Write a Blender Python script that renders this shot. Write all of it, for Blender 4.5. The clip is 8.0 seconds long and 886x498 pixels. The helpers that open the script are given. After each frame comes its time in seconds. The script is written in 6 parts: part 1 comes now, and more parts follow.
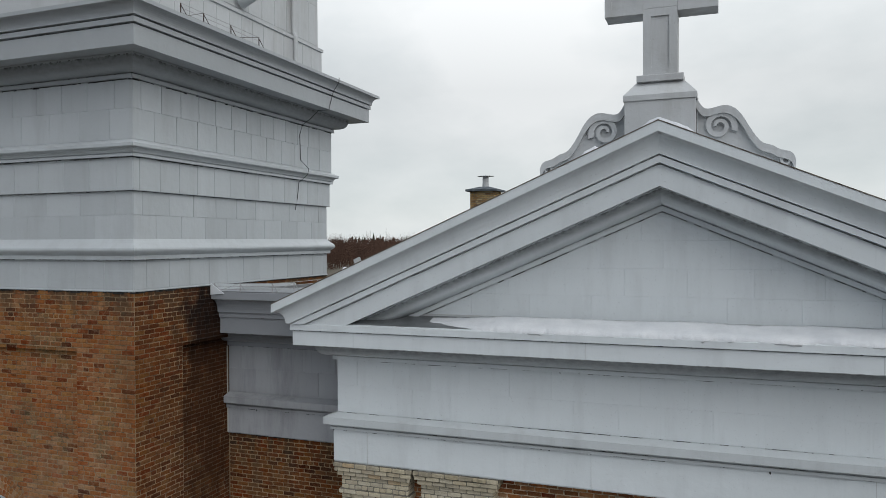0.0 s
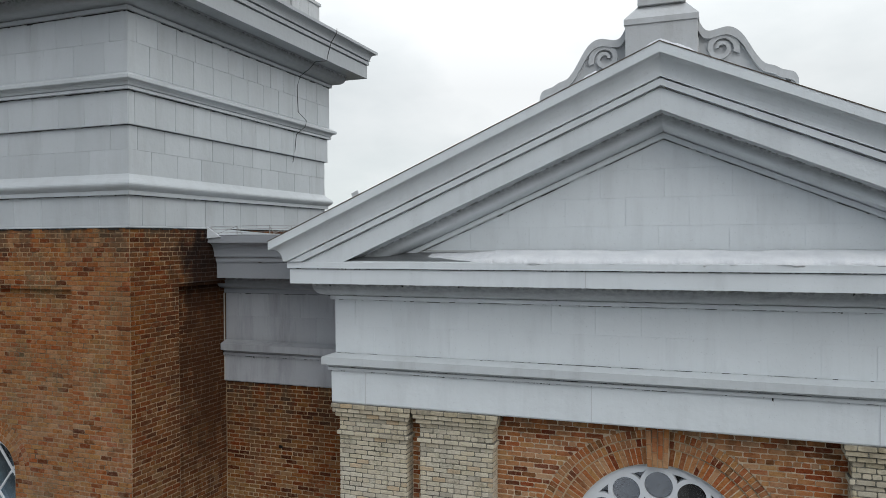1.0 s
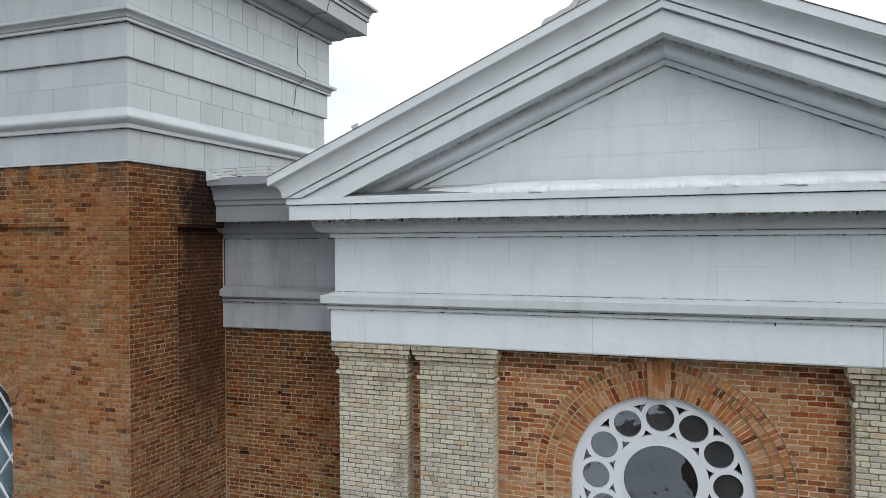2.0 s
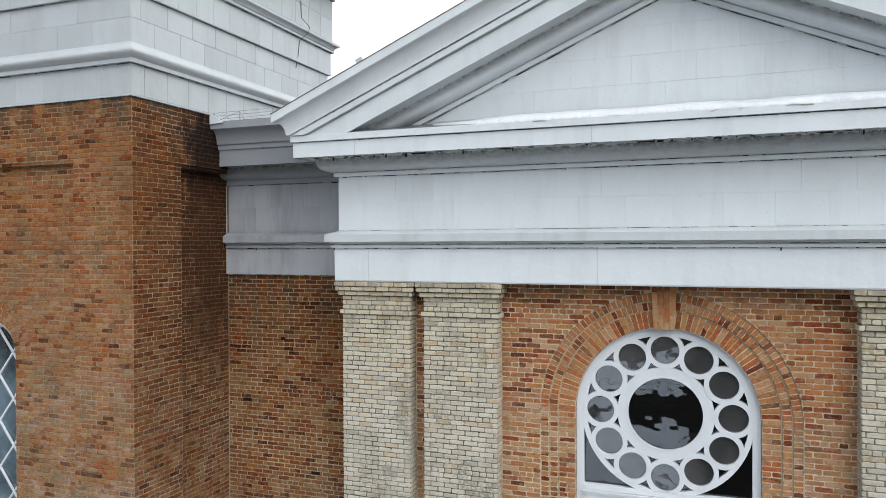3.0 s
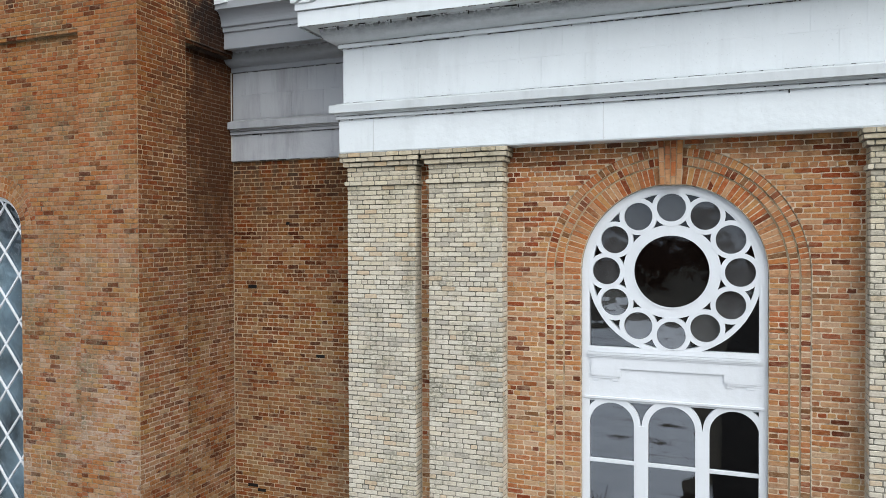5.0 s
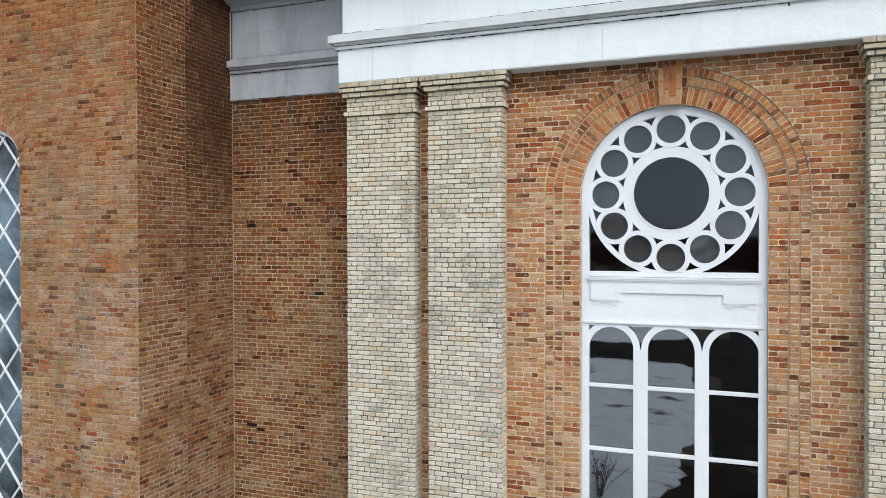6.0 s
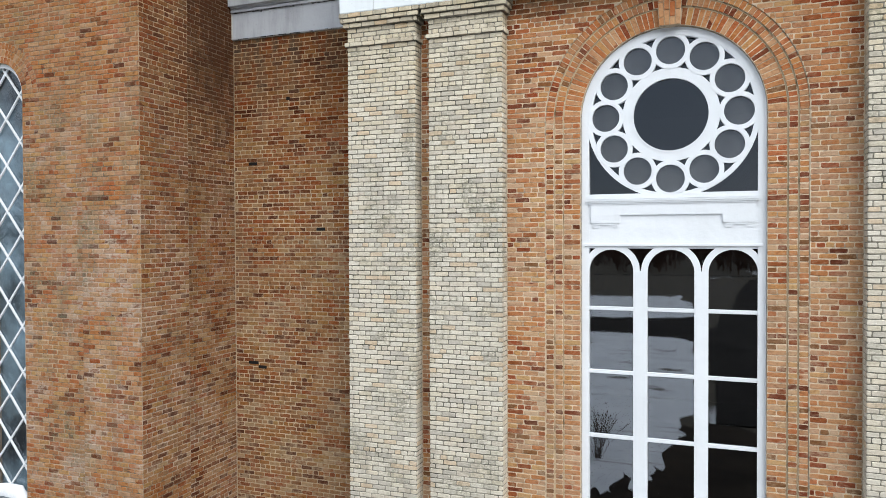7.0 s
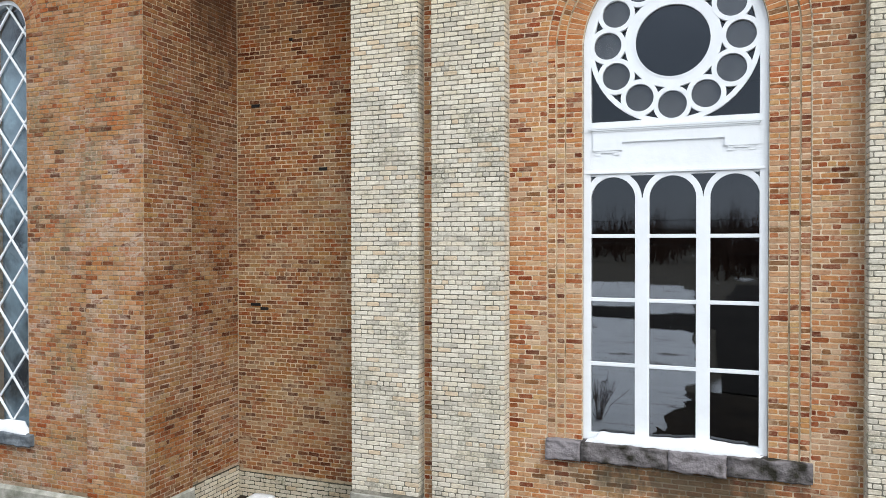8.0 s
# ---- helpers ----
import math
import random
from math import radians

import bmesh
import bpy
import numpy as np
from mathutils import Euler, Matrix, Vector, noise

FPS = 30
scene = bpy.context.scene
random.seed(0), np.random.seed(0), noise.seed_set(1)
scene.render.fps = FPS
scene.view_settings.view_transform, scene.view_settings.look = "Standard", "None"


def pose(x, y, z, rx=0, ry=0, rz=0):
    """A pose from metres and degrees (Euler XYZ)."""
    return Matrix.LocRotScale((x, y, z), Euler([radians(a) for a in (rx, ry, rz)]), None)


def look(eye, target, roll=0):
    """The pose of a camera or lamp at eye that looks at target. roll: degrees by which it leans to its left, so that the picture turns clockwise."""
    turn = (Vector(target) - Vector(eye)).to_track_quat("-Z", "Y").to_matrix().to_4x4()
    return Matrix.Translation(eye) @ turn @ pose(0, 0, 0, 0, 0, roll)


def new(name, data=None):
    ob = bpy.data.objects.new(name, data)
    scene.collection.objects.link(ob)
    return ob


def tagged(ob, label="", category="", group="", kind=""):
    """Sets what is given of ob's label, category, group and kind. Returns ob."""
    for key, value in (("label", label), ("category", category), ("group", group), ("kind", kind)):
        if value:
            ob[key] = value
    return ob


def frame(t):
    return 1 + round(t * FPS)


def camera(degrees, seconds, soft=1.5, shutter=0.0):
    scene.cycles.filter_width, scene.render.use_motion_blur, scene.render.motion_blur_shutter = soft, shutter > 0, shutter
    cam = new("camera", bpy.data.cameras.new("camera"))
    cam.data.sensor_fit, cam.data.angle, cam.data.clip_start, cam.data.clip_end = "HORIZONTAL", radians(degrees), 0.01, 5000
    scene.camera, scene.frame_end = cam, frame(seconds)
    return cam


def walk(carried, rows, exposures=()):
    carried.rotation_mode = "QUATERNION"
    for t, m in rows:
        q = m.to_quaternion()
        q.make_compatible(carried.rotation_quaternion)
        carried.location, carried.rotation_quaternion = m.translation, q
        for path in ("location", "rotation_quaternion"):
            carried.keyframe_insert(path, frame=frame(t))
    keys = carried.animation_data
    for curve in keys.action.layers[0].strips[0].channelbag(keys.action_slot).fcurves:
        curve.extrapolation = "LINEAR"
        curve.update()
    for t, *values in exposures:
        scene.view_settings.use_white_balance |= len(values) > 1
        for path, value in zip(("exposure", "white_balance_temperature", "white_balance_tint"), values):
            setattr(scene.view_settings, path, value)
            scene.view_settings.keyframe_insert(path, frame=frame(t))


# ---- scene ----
cam = camera(62.4, 8.0, soft=0.7)
PATH = [
    (0.0, (0.776, -10.384, 12.318), (-0.629, -6.639, 12.275), -0.28),
    (0.5, (0.733, -10.370, 11.865), (-0.663, -6.622, 11.818), -0.33),
    (1.0, (0.736, -10.292, 11.396), (-0.663, -6.544, 11.348), -0.32),
    (1.5, (0.725, -10.252, 10.926), (-0.673, -6.504, 10.881), -0.30),
    (3.0, (0.671, -10.240, 9.481), (-0.737, -6.496, 9.455), -0.21),
    (3.5, (0.631, -10.256, 9.064), (-0.780, -6.513, 9.018), -0.30),
    (4.0, (0.624, -10.271, 8.593), (-0.797, -6.532, 8.545), -0.26),
    (4.5, (0.650, -10.237, 8.137), (-0.784, -6.503, 8.078), -0.21),
    (6.0, (0.668, -10.208, 6.579), (-0.767, -6.475, 6.526), -0.12),
    (6.5, (0.672, -10.252, 6.072), (-0.759, -6.517, 6.009), -0.19),
    (7.0, (0.683, -10.277, 5.555), (-0.754, -6.544, 5.488), -0.21),
    (7.5, (0.664, -10.312, 5.072), (-0.769, -6.578, 4.991), -0.17),
    (8.0, (0.685, -10.306, 4.501), (-0.760, -6.576, 4.452), -0.07),
]
EXPOSURES = [(0.0, -0.22), (1.5, 0.15), (3.0, 0.62), (4.5, 0.88), (6.0, 0.98), (8.0, 1.18)]
walk(cam, [(t, look(eye, target, roll)) for t, eye, target, roll in PATH], EXPOSURES)

# ---- world, sun ----
SUN_UP, SUN_TURN = radians(38), radians(134)
world = bpy.data.worlds.new("overcast_sky")
scene.world = world
world.use_nodes = True
wn, wl = world.node_tree.nodes, world.node_tree.links
wn.clear()
w_out = wn.new("ShaderNodeOutputWorld")
w_sky = wn.new("ShaderNodeTexSky")
w_sky.sky_type, w_sky.sun_disc = "NISHITA", False
w_sky.sun_elevation, w_sky.sun_rotation = SUN_UP, SUN_TURN
w_dim = wn.new("ShaderNodeVectorMath")
w_dim.operation = "SCALE"
w_dim.inputs["Scale"].default_value = 0.1
w_co = wn.new("ShaderNodeTexCoord")
w_map = wn.new("ShaderNodeMapping")
w_map.inputs["Scale"].default_value = (1.0, 1.0, 2.0)
w_noise = wn.new("ShaderNodeTexNoise")
w_noise.inputs["Scale"].default_value = 1.9
w_noise.inputs["Detail"].default_value = 7.0
w_noise.inputs["Roughness"].default_value = 0.52
w_ramp = wn.new("ShaderNodeValToRGB")
w_ramp.color_ramp.elements[0].position, w_ramp.color_ramp.elements[0].color = 0.36, (0.70, 0.755, 0.775, 1)
w_ramp.color_ramp.elements[1].position, w_ramp.color_ramp.elements[1].color = 0.64, (1.03, 1.05, 1.06, 1)
w_mix = wn.new("ShaderNodeMix")
w_mix.data_type = "RGBA"
w_mix.inputs["Factor"].default_value = 0.9
w_bg = wn.new("ShaderNodeBackground")
w_bg.inputs["Strength"].default_value = 0.9
wl.new(w_sky.outputs["Color"], w_dim.inputs[0])
wl.new(w_co.outputs["Generated"], w_map.inputs["Vector"])
wl.new(w_map.outputs["Vector"], w_noise.inputs["Vector"])
wl.new(w_noise.outputs["Fac"], w_ramp.inputs["Fac"])
wl.new(w_dim.outputs["Vector"], w_mix.inputs["A"])
w_sep = wn.new("ShaderNodeSeparateXYZ")
w_grad = wn.new("ShaderNodeMapRange")
w_grad.inputs["From Min"].default_value, w_grad.inputs["From Max"].default_value = 0.2, 1.0
w_grad.inputs["To Min"].default_value, w_grad.inputs["To Max"].default_value = 1.0, 3.0
# thin bright cloud low over the horizon
w_low = wn.new("ShaderNodeMapRange")
w_low.inputs["From Min"].default_value, w_low.inputs["From Max"].default_value = 0.0, 0.13
w_low.inputs["To Min"].default_value, w_low.inputs["To Max"].default_value = 1.2, 1.0
w_both = wn.new("ShaderNodeMath")
w_both.operation = "MULTIPLY"
# the overcast is thicker and darker on the side that the church front faces
w_side = wn.new("ShaderNodeMapRange")
w_side.inputs["From Min"].default_value, w_side.inputs["From Max"].default_value = -1.0, 1.0
w_thick = wn.new("ShaderNodeMix")
w_thick.data_type, w_thick.blend_type = "RGBA", "MIX"
w_thick.inputs[6].default_value, w_thick.inputs[7].default_value = (0.33, 0.365, 0.42, 1), (1.10, 1.10, 1.09, 1)
w_tone = wn.new("ShaderNodeVectorMath")
w_tone.operation = "MULTIPLY"
w_cloud = wn.new("ShaderNodeVectorMath")
w_cloud.operation = "SCALE"
wl.new(w_co.outputs["Generated"], w_sep.inputs["Vector"])
wl.new(w_sep.outputs["Z"], w_grad.inputs["Value"])
wl.new(w_sep.outputs["Y"], w_side.inputs["Value"])
wl.new(w_side.outputs["Result"], w_thick.inputs["Factor"])
wl.new(w_ramp.outputs["Color"], w_tone.inputs[0])
wl.new(w_thick.outputs[2], w_tone.inputs[1])
wl.new(w_tone.outputs["Vector"], w_cloud.inputs[0])
wl.new(w_sep.outputs["Z"], w_low.inputs["Value"])
wl.new(w_grad.outputs["Result"], w_both.inputs[0])
wl.new(w_low.outputs["Result"], w_both.inputs[1])
wl.new(w_both.outputs[0], w_cloud.inputs["Scale"])
wl.new(w_cloud.outputs["Vector"], w_mix.inputs["B"])
wl.new(w_mix.outputs["Result"], w_bg.inputs["Color"])
wl.new(w_bg.outputs["Background"], w_out.inputs["Surface"])

sun = new("sun", bpy.data.lights.new("sun", "SUN"))
sun.data.energy, sun.data.angle, sun.data.color = 1.65, radians(55), (1.0, 0.98, 0.95)
sun_dir = Vector((math.sin(SUN_TURN) * math.cos(SUN_UP), math.cos(SUN_TURN) * math.cos(SUN_UP), math.sin(SUN_UP)))
sun.matrix_basis = look(sun_dir * 60, (0, 0, 0))


# ---- materials ----
def shader(name):
    """A new node material: its nodes, links, the shader node and the world position."""
    m = bpy.data.materials.new(name)
    m.use_nodes = True
    n, l = m.node_tree.nodes, m.node_tree.links
    return m, n, l, n["Principled BSDF"], n.new("ShaderNodeNewGeometry")


def noise_of(n, l, geo, scale, detail=4.0, stretch=(1, 1, 1), rough=0.55):
    mp = n.new("ShaderNodeMapping")
    mp.inputs["Scale"].default_value = stretch
    tx = n.new("ShaderNodeTexNoise")
    tx.inputs["Scale"].default_value, tx.inputs["Detail"].default_value, tx.inputs["Roughness"].default_value = scale, detail, rough
    l.new(geo.outputs["Position"], mp.inputs["Vector"])
    l.new(mp.outputs["Vector"], tx.inputs["Vector"])
    return tx.outputs["Fac"]


def ramp_of(n, l, fac, stops, mode="LINEAR"):
    r = n.new("ShaderNodeValToRGB")
    r.color_ramp.interpolation = mode
    while len(r.color_ramp.elements) < len(stops):
        r.color_ramp.elements.new(0.5)
    for e, (p, c) in zip(r.color_ramp.elements, stops):
        e.position = p
        e.color = (*c, 1) if isinstance(c, tuple) else (c, c, c, 1)
    l.new(fac, r.inputs["Fac"])
    return r.outputs["Color"]


def mixed(n, l, fac, a, b, blend="MIX"):
    x = n.new("ShaderNodeMix")
    x.data_type, x.blend_type = "RGBA", blend
    for key, v in (("Factor", fac), ("A", a), ("B", b)):
        s = x.inputs[key]
        if key != "Factor":
            s = x.inputs[6] if key == "A" else x.inputs[7]
        if isinstance(v, (int, float)):
            s.default_value = v
        elif isinstance(v, tuple):
            s.default_value = (*v, 1)
        else:
            l.new(v, s)
    return x.outputs[2]


def map_of(n, l, value, lo, hi):
    r = n.new("ShaderNodeMapRange")
    r.inputs["From Min"].default_value, r.inputs["From Max"].default_value = lo, hi
    l.new(value, r.inputs["Value"])
    return r.outputs[0]


def bumped(n, l, bsdf, height, strength, distance):
    b = n.new("ShaderNodeBump")
    b.inputs["Strength"].default_value, b.inputs["Distance"].default_value = strength, distance
    l.new(height, b.inputs["Height"])
    l.new(b.outputs["Normal"], bsdf.inputs["Normal"])


def chance(n, l, geo):
    """A random number of each piece, whether an object of its own or an island of a joined mesh."""
    info = n.new("ShaderNodeObjectInfo")
    add = n.new("ShaderNodeMath")
    add.operation = "ADD"
    fr = n.new("ShaderNodeMath")
    fr.operation = "FRACT"
    l.new(info.outputs["Random"], add.inputs[0])
    l.new(geo.outputs["Random Per Island"], add.inputs[1])
    l.new(add.outputs[0], fr.inputs[0])
    return fr.outputs[0]


def lime_haze(n, l, geo, col, haze, amount, rnd=None, fade=(4.0, 9.0)):
    """Patches where mortar was wiped over the wall: the same patches on bricks and joints."""
    wide = ramp_of(n, l, noise_of(n, l, geo, 1.15, 9, (1, 1, 1.25), 0.68), [(0.46, 0.0), (0.57, 1.0)])
    broken = ramp_of(n, l, noise_of(n, l, geo, 15, 6, (1, 1, 2.4), 0.62), [(0.40, 0.12), (0.54, 1.0)])
    mask = mixed(n, l, 1.0, wide, broken, "MULTIPLY")
    mask = mixed(n, l, 1.0, mask, (amount, amount, amount), "MULTIPLY")
    sep = n.new("ShaderNodeSeparateXYZ")
    l.new(geo.outputs["Position"], sep.inputs[0])
    reach = ramp_of(n, l, map_of(n, l, sep.outputs["Z"], *fade), [(0.0, 1.0), (1.0, 0.18)])
    mask = mixed(n, l, 1.0, mask, reach, "MULTIPLY")
    if rnd:
        each = ramp_of(n, l, rnd, [(0.0, 1.0), (0.12, 0.25), (0.27, 0.9), (0.33, 0.3), (0.48, 1.0), (0.6, 0.45), (0.72, 1.0), (0.8, 0.2), (0.92, 0.85), (0.96, 0.0)], "CONSTANT")
        mask = mixed(n, l, 1.0, mask, each, "MULTIPLY")
    return mixed(n, l, mask, col, haze)


def stain_or_shade(n, l, geo, col, place, reach, tint=(0.016, 0.013, 0.012), full=0.95):
    """A dark blot drawn out downwards: stains at a leaking corner, and painted recess shade."""
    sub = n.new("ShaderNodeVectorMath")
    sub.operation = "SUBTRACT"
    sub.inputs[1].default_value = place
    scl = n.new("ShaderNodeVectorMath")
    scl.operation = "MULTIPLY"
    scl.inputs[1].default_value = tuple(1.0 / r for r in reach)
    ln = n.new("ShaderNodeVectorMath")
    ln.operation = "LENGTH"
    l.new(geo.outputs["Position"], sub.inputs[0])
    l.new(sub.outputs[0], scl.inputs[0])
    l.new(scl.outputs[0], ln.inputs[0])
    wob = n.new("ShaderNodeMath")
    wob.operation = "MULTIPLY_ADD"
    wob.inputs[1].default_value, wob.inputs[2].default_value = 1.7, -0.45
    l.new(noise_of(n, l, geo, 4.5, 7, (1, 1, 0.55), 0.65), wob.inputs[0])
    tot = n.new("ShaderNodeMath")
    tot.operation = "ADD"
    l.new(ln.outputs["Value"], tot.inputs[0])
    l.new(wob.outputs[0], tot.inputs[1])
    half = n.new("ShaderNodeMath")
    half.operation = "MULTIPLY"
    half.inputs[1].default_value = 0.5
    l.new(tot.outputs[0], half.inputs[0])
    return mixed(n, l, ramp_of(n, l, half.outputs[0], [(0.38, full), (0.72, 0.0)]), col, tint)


def upper_tint(n, l, geo, col, tint):
    """Patchy brown tint that strengthens with height up the wall."""
    sep = n.new("ShaderNodeSeparateXYZ")
    l.new(geo.outputs["Position"], sep.inputs[0])
    high = map_of(n, l, sep.outputs["Z"], 6.4, 9.6)
    patch = ramp_of(n, l, noise_of(n, l, geo, 0.6, 5), [(0.3, 0.55), (0.6, 1.0)])
    return mixed(n, l, mixed(n, l, 1.0, high, patch, "MULTIPLY"), col, mixed(n, l, 1.0, col, tint, "MULTIPLY"))


def scrambled(n, l, rnd, by):
    """Another random number of each piece, made from the first."""
    mul = n.new("ShaderNodeMath")
    mul.operation = "MULTIPLY"
    mul.inputs[1].default_value = by
    fr = n.new("ShaderNodeMath")
    fr.operation = "FRACT"
    l.new(rnd, mul.inputs[0])
    l.new(mul.outputs[0], fr.inputs[0])
    return fr.outputs[0]


def overburnt(n, l, geo, rnd, col, tones, share):
    """Dark overburnt bricks, scattered singly and in loose clusters."""
    cluster = n.new("ShaderNodeMapRange")
    cluster.inputs["From Min"].default_value, cluster.inputs["From Max"].default_value = 0.36, 0.64
    cluster.inputs["To Min"].default_value, cluster.inputs["To Max"].default_value = share
    l.new(noise_of(n, l, geo, 0.7, 3, (1, 1, 1.7)), cluster.inputs["Value"])
    less = n.new("ShaderNodeMath")
    less.operation = "LESS_THAN"
    l.new(scrambled(n, l, rnd, 37.7), less.inputs[0])
    l.new(cluster.outputs[0], less.inputs[1])
    step = 1.0 / len(tones)
    return mixed(n, l, less.outputs[0], col, ramp_of(n, l, scrambled(n, l, rnd, 91.3), [(i * step, c) for i, c in enumerate(tones)], "CONSTANT"))


def brick_material(name, tones, haze, haze_amount, stain_shade=None, green=0.0, tan=None, top_tint=None, mottle=0.85, top_stain_shade=None, drips=None, fade=(4.0, 9.0), burnt_tones=None, share=(0.06, 0.34)):
    m, n, l, bsdf, geo = shader(name)
    rnd = chance(n, l, geo)
    step = 1.0 / len(tones)
    col = ramp_of(n, l, rnd, [(i * step, c) for i, c in enumerate(tones)], "CONSTANT")
    if burnt_tones:
        col = overburnt(n, l, geo, rnd, col, burnt_tones, share)
    if burnt_tones:
        ochre = mixed(n, l, 1.0, col, (0.97, 1.07, 1.08), "MULTIPLY")
        col = mixed(n, l, ramp_of(n, l, noise_of(n, l, geo, 0.9, 6, (1, 1, 1.3), 0.6), [(0.42, 0.0), (0.58, 1.0)]), col, ochre)
    # each brick has a pattern of its own: burnt ends, pale scuffs
    own = n.new("ShaderNodeTexNoise")
    own.noise_dimensions = "4D"
    own.inputs["Scale"].default_value, own.inputs["Detail"].default_value, own.inputs["Roughness"].default_value = 15.0, 6.0, 0.62
    mul = n.new("ShaderNodeMath")
    mul.operation = "MULTIPLY"
    mul.inputs[1].default_value = 57.0
    mp = n.new("ShaderNodeMapping")
    mp.inputs["Scale"].default_value = (1, 1, 1.6)
    l.new(rnd, mul.inputs[0])
    l.new(mul.outputs[0], own.inputs["W"])
    l.new(geo.outputs["Position"], mp.inputs["Vector"])
    l.new(mp.outputs["Vector"], own.inputs["Vector"])
    burnt = mixed(n, l, 1.0, col, (0.34, 0.24, 0.20) if mottle > 0.5 else (0.62, 0.60, 0.55), "MULTIPLY")
    col = mixed(n, l, ramp_of(n, l, own.outputs["Fac"], [(0.30, mottle), (0.47, 0.0)]), col, burnt)
    col = mixed(n, l, ramp_of(n, l, own.outputs["Fac"], [(0.52, 0.0), (0.68, mottle * 0.75)]), col, haze)
    blotch = noise_of(n, l, geo, 30, 5, (1, 1, 1.6))
    col = mixed(n, l, 0.6 * mottle, col, ramp_of(n, l, blotch, [(0.3, 0.4), (0.6, 1.0)]), "MULTIPLY")
    col = lime_haze(n, l, geo, col, haze, haze_amount, rnd, fade)
    sep = n.new("ShaderNodeSeparateXYZ")
    l.new(geo.outputs["Position"], sep.inputs[0])
    grain = noise_of(n, l, geo, 240, 3)
    col = mixed(n, l, 0.35, col, ramp_of(n, l, grain, [(0.25, 0.45), (0.75, 1.0)]), "MULTIPLY")
    streak = noise_of(n, l, geo, 2.2, 4, (1.6, 1.6, 0.22))
    col = mixed(n, l, ramp_of(n, l, streak, [(0.54, 0.0), (0.78, 0.4)]), col, (0.09, 0.075, 0.055))
    if green:
        moss = noise_of(n, l, geo, 1.7, 8, (1, 1, 1), 0.65)
        speck = ramp_of(n, l, noise_of(n, l, geo, 24, 6, (1, 1, 1.4), 0.65), [(0.44, 0.12), (0.56, 1.0)])
        patch = ramp_of(n, l, moss, [(0.50, 0.0), (0.64, min(1.0, green * 1.5))])
        col = mixed(n, l, mixed(n, l, 1.0, patch, speck, "MULTIPLY"), col, (0.11, 0.115, 0.075))
    if tan:
        high = map_of(n, l, sep.outputs["Z"], 6.8, 9.4)
        patch = ramp_of(n, l, noise_of(n, l, geo, 1.1, 5), [(0.3, 0.35), (0.65, 1.0)])
        col = mixed(n, l, mixed(n, l, 1.0, high, patch, "MULTIPLY"), col, mixed(n, l, 1.0, col, tan, "MULTIPLY"))
    if top_tint:
        col = upper_tint(n, l, geo, col, top_tint)
    # dirt runs below the eaves, with the shade there painted in too
    if top_stain_shade:
        near_top = ramp_of(n, l, map_of(n, l, sep.outputs["Z"], *top_stain_shade), [(0.0, 0.0), (1.0, 1.0)])
        runs = ramp_of(n, l, noise_of(n, l, geo, 3.2, 7, (1.3, 1.3, 0.4), 0.65), [(0.42, 0.0), (0.58, 0.9)])
        col = mixed(n, l, mixed(n, l, 1.0, near_top, runs, "MULTIPLY"), col, (0.05, 0.042, 0.03))
    if drips:
        col = stain_or_shade(n, l, geo, col, *drips)
    if stain_shade:
        # broad brown tint: dirt, and shade of the side and recess painted in
        col = stain_or_shade(n, l, geo, col, (-7.1, -0.35, 9.3), (0.5, 2.1, 4.6), (0.065, 0.030, 0.016), 0.6)
        for stain in stain_shade:
            col = stain_or_shade(n, l, geo, col, *stain)
    l.new(col, bsdf.inputs["Base Color"])
    bsdf.inputs["Roughness"].default_value = 0.92
    bsdf.inputs["Specular IOR Level"].default_value = 0.02
    bumped(n, l, bsdf, own.outputs["Fac"], 0.7, 0.012)
    return m


def mortar_material(name, dark, light, scale, haze, haze_amount, stain_shade=None, gaps=0.0, fade=(4.0, 9.0), top_tint=None):
    """Lime mortar with washed-out dark joints and the haze of the wall."""
    m, n, l, bsdf, geo = shader(name)
    col = ramp_of(n, l, noise_of(n, l, geo, scale, 7, (1, 1, 1), 0.65), [(0.35, dark), (0.65, light)])
    fine = noise_of(n, l, geo, 130, 4)
    col = mixed(n, l, 0.4, col, ramp_of(n, l, fine, [(0.3, 0.5), (0.7, 1.0)]), "MULTIPLY")
    if gaps:
        lost = noise_of(n, l, geo, 9, 5, (1, 1, 1.5), 0.6)
        col = mixed(n, l, ramp_of(n, l, lost, [(0.52, 0.0), (0.6, gaps)]), col, (0.045, 0.038, 0.028))
    col = lime_haze(n, l, geo, col, haze, haze_amount, None, fade)
    if top_tint:
        col = upper_tint(n, l, geo, col, top_tint)
    for stain in stain_shade or ():
        col = stain_or_shade(n, l, geo, col, *stain)
    l.new(col, bsdf.inputs["Base Color"])
    bsdf.inputs["Roughness"].default_value = 0.95
    bumped(n, l, bsdf, fine, 0.6, 0.004)
    return m


def stone_material(name, dark, light, scale=5.0, rough=0.9, bump=0.01, fine=120, lo=0.32, hi=0.68):
    m, n, l, bsdf, geo = shader(name)
    a = noise_of(n, l, geo, scale, 6)
    b = noise_of(n, l, geo, fine, 4)
    col = ramp_of(n, l, a, [(lo, dark), (hi, light)])
    col = mixed(n, l, 0.4, col, ramp_of(n, l, b, [(0.3, 0.5), (0.7, 1.0)]), "MULTIPLY")
    l.new(col, bsdf.inputs["Base Color"])
    bsdf.inputs["Roughness"].default_value = rough
    bsdf.inputs["Specular IOR Level"].default_value = 0.5 if rough < 0.7 else 0.12
    bumped(n, l, bsdf, b, 0.6, bump)
    return m


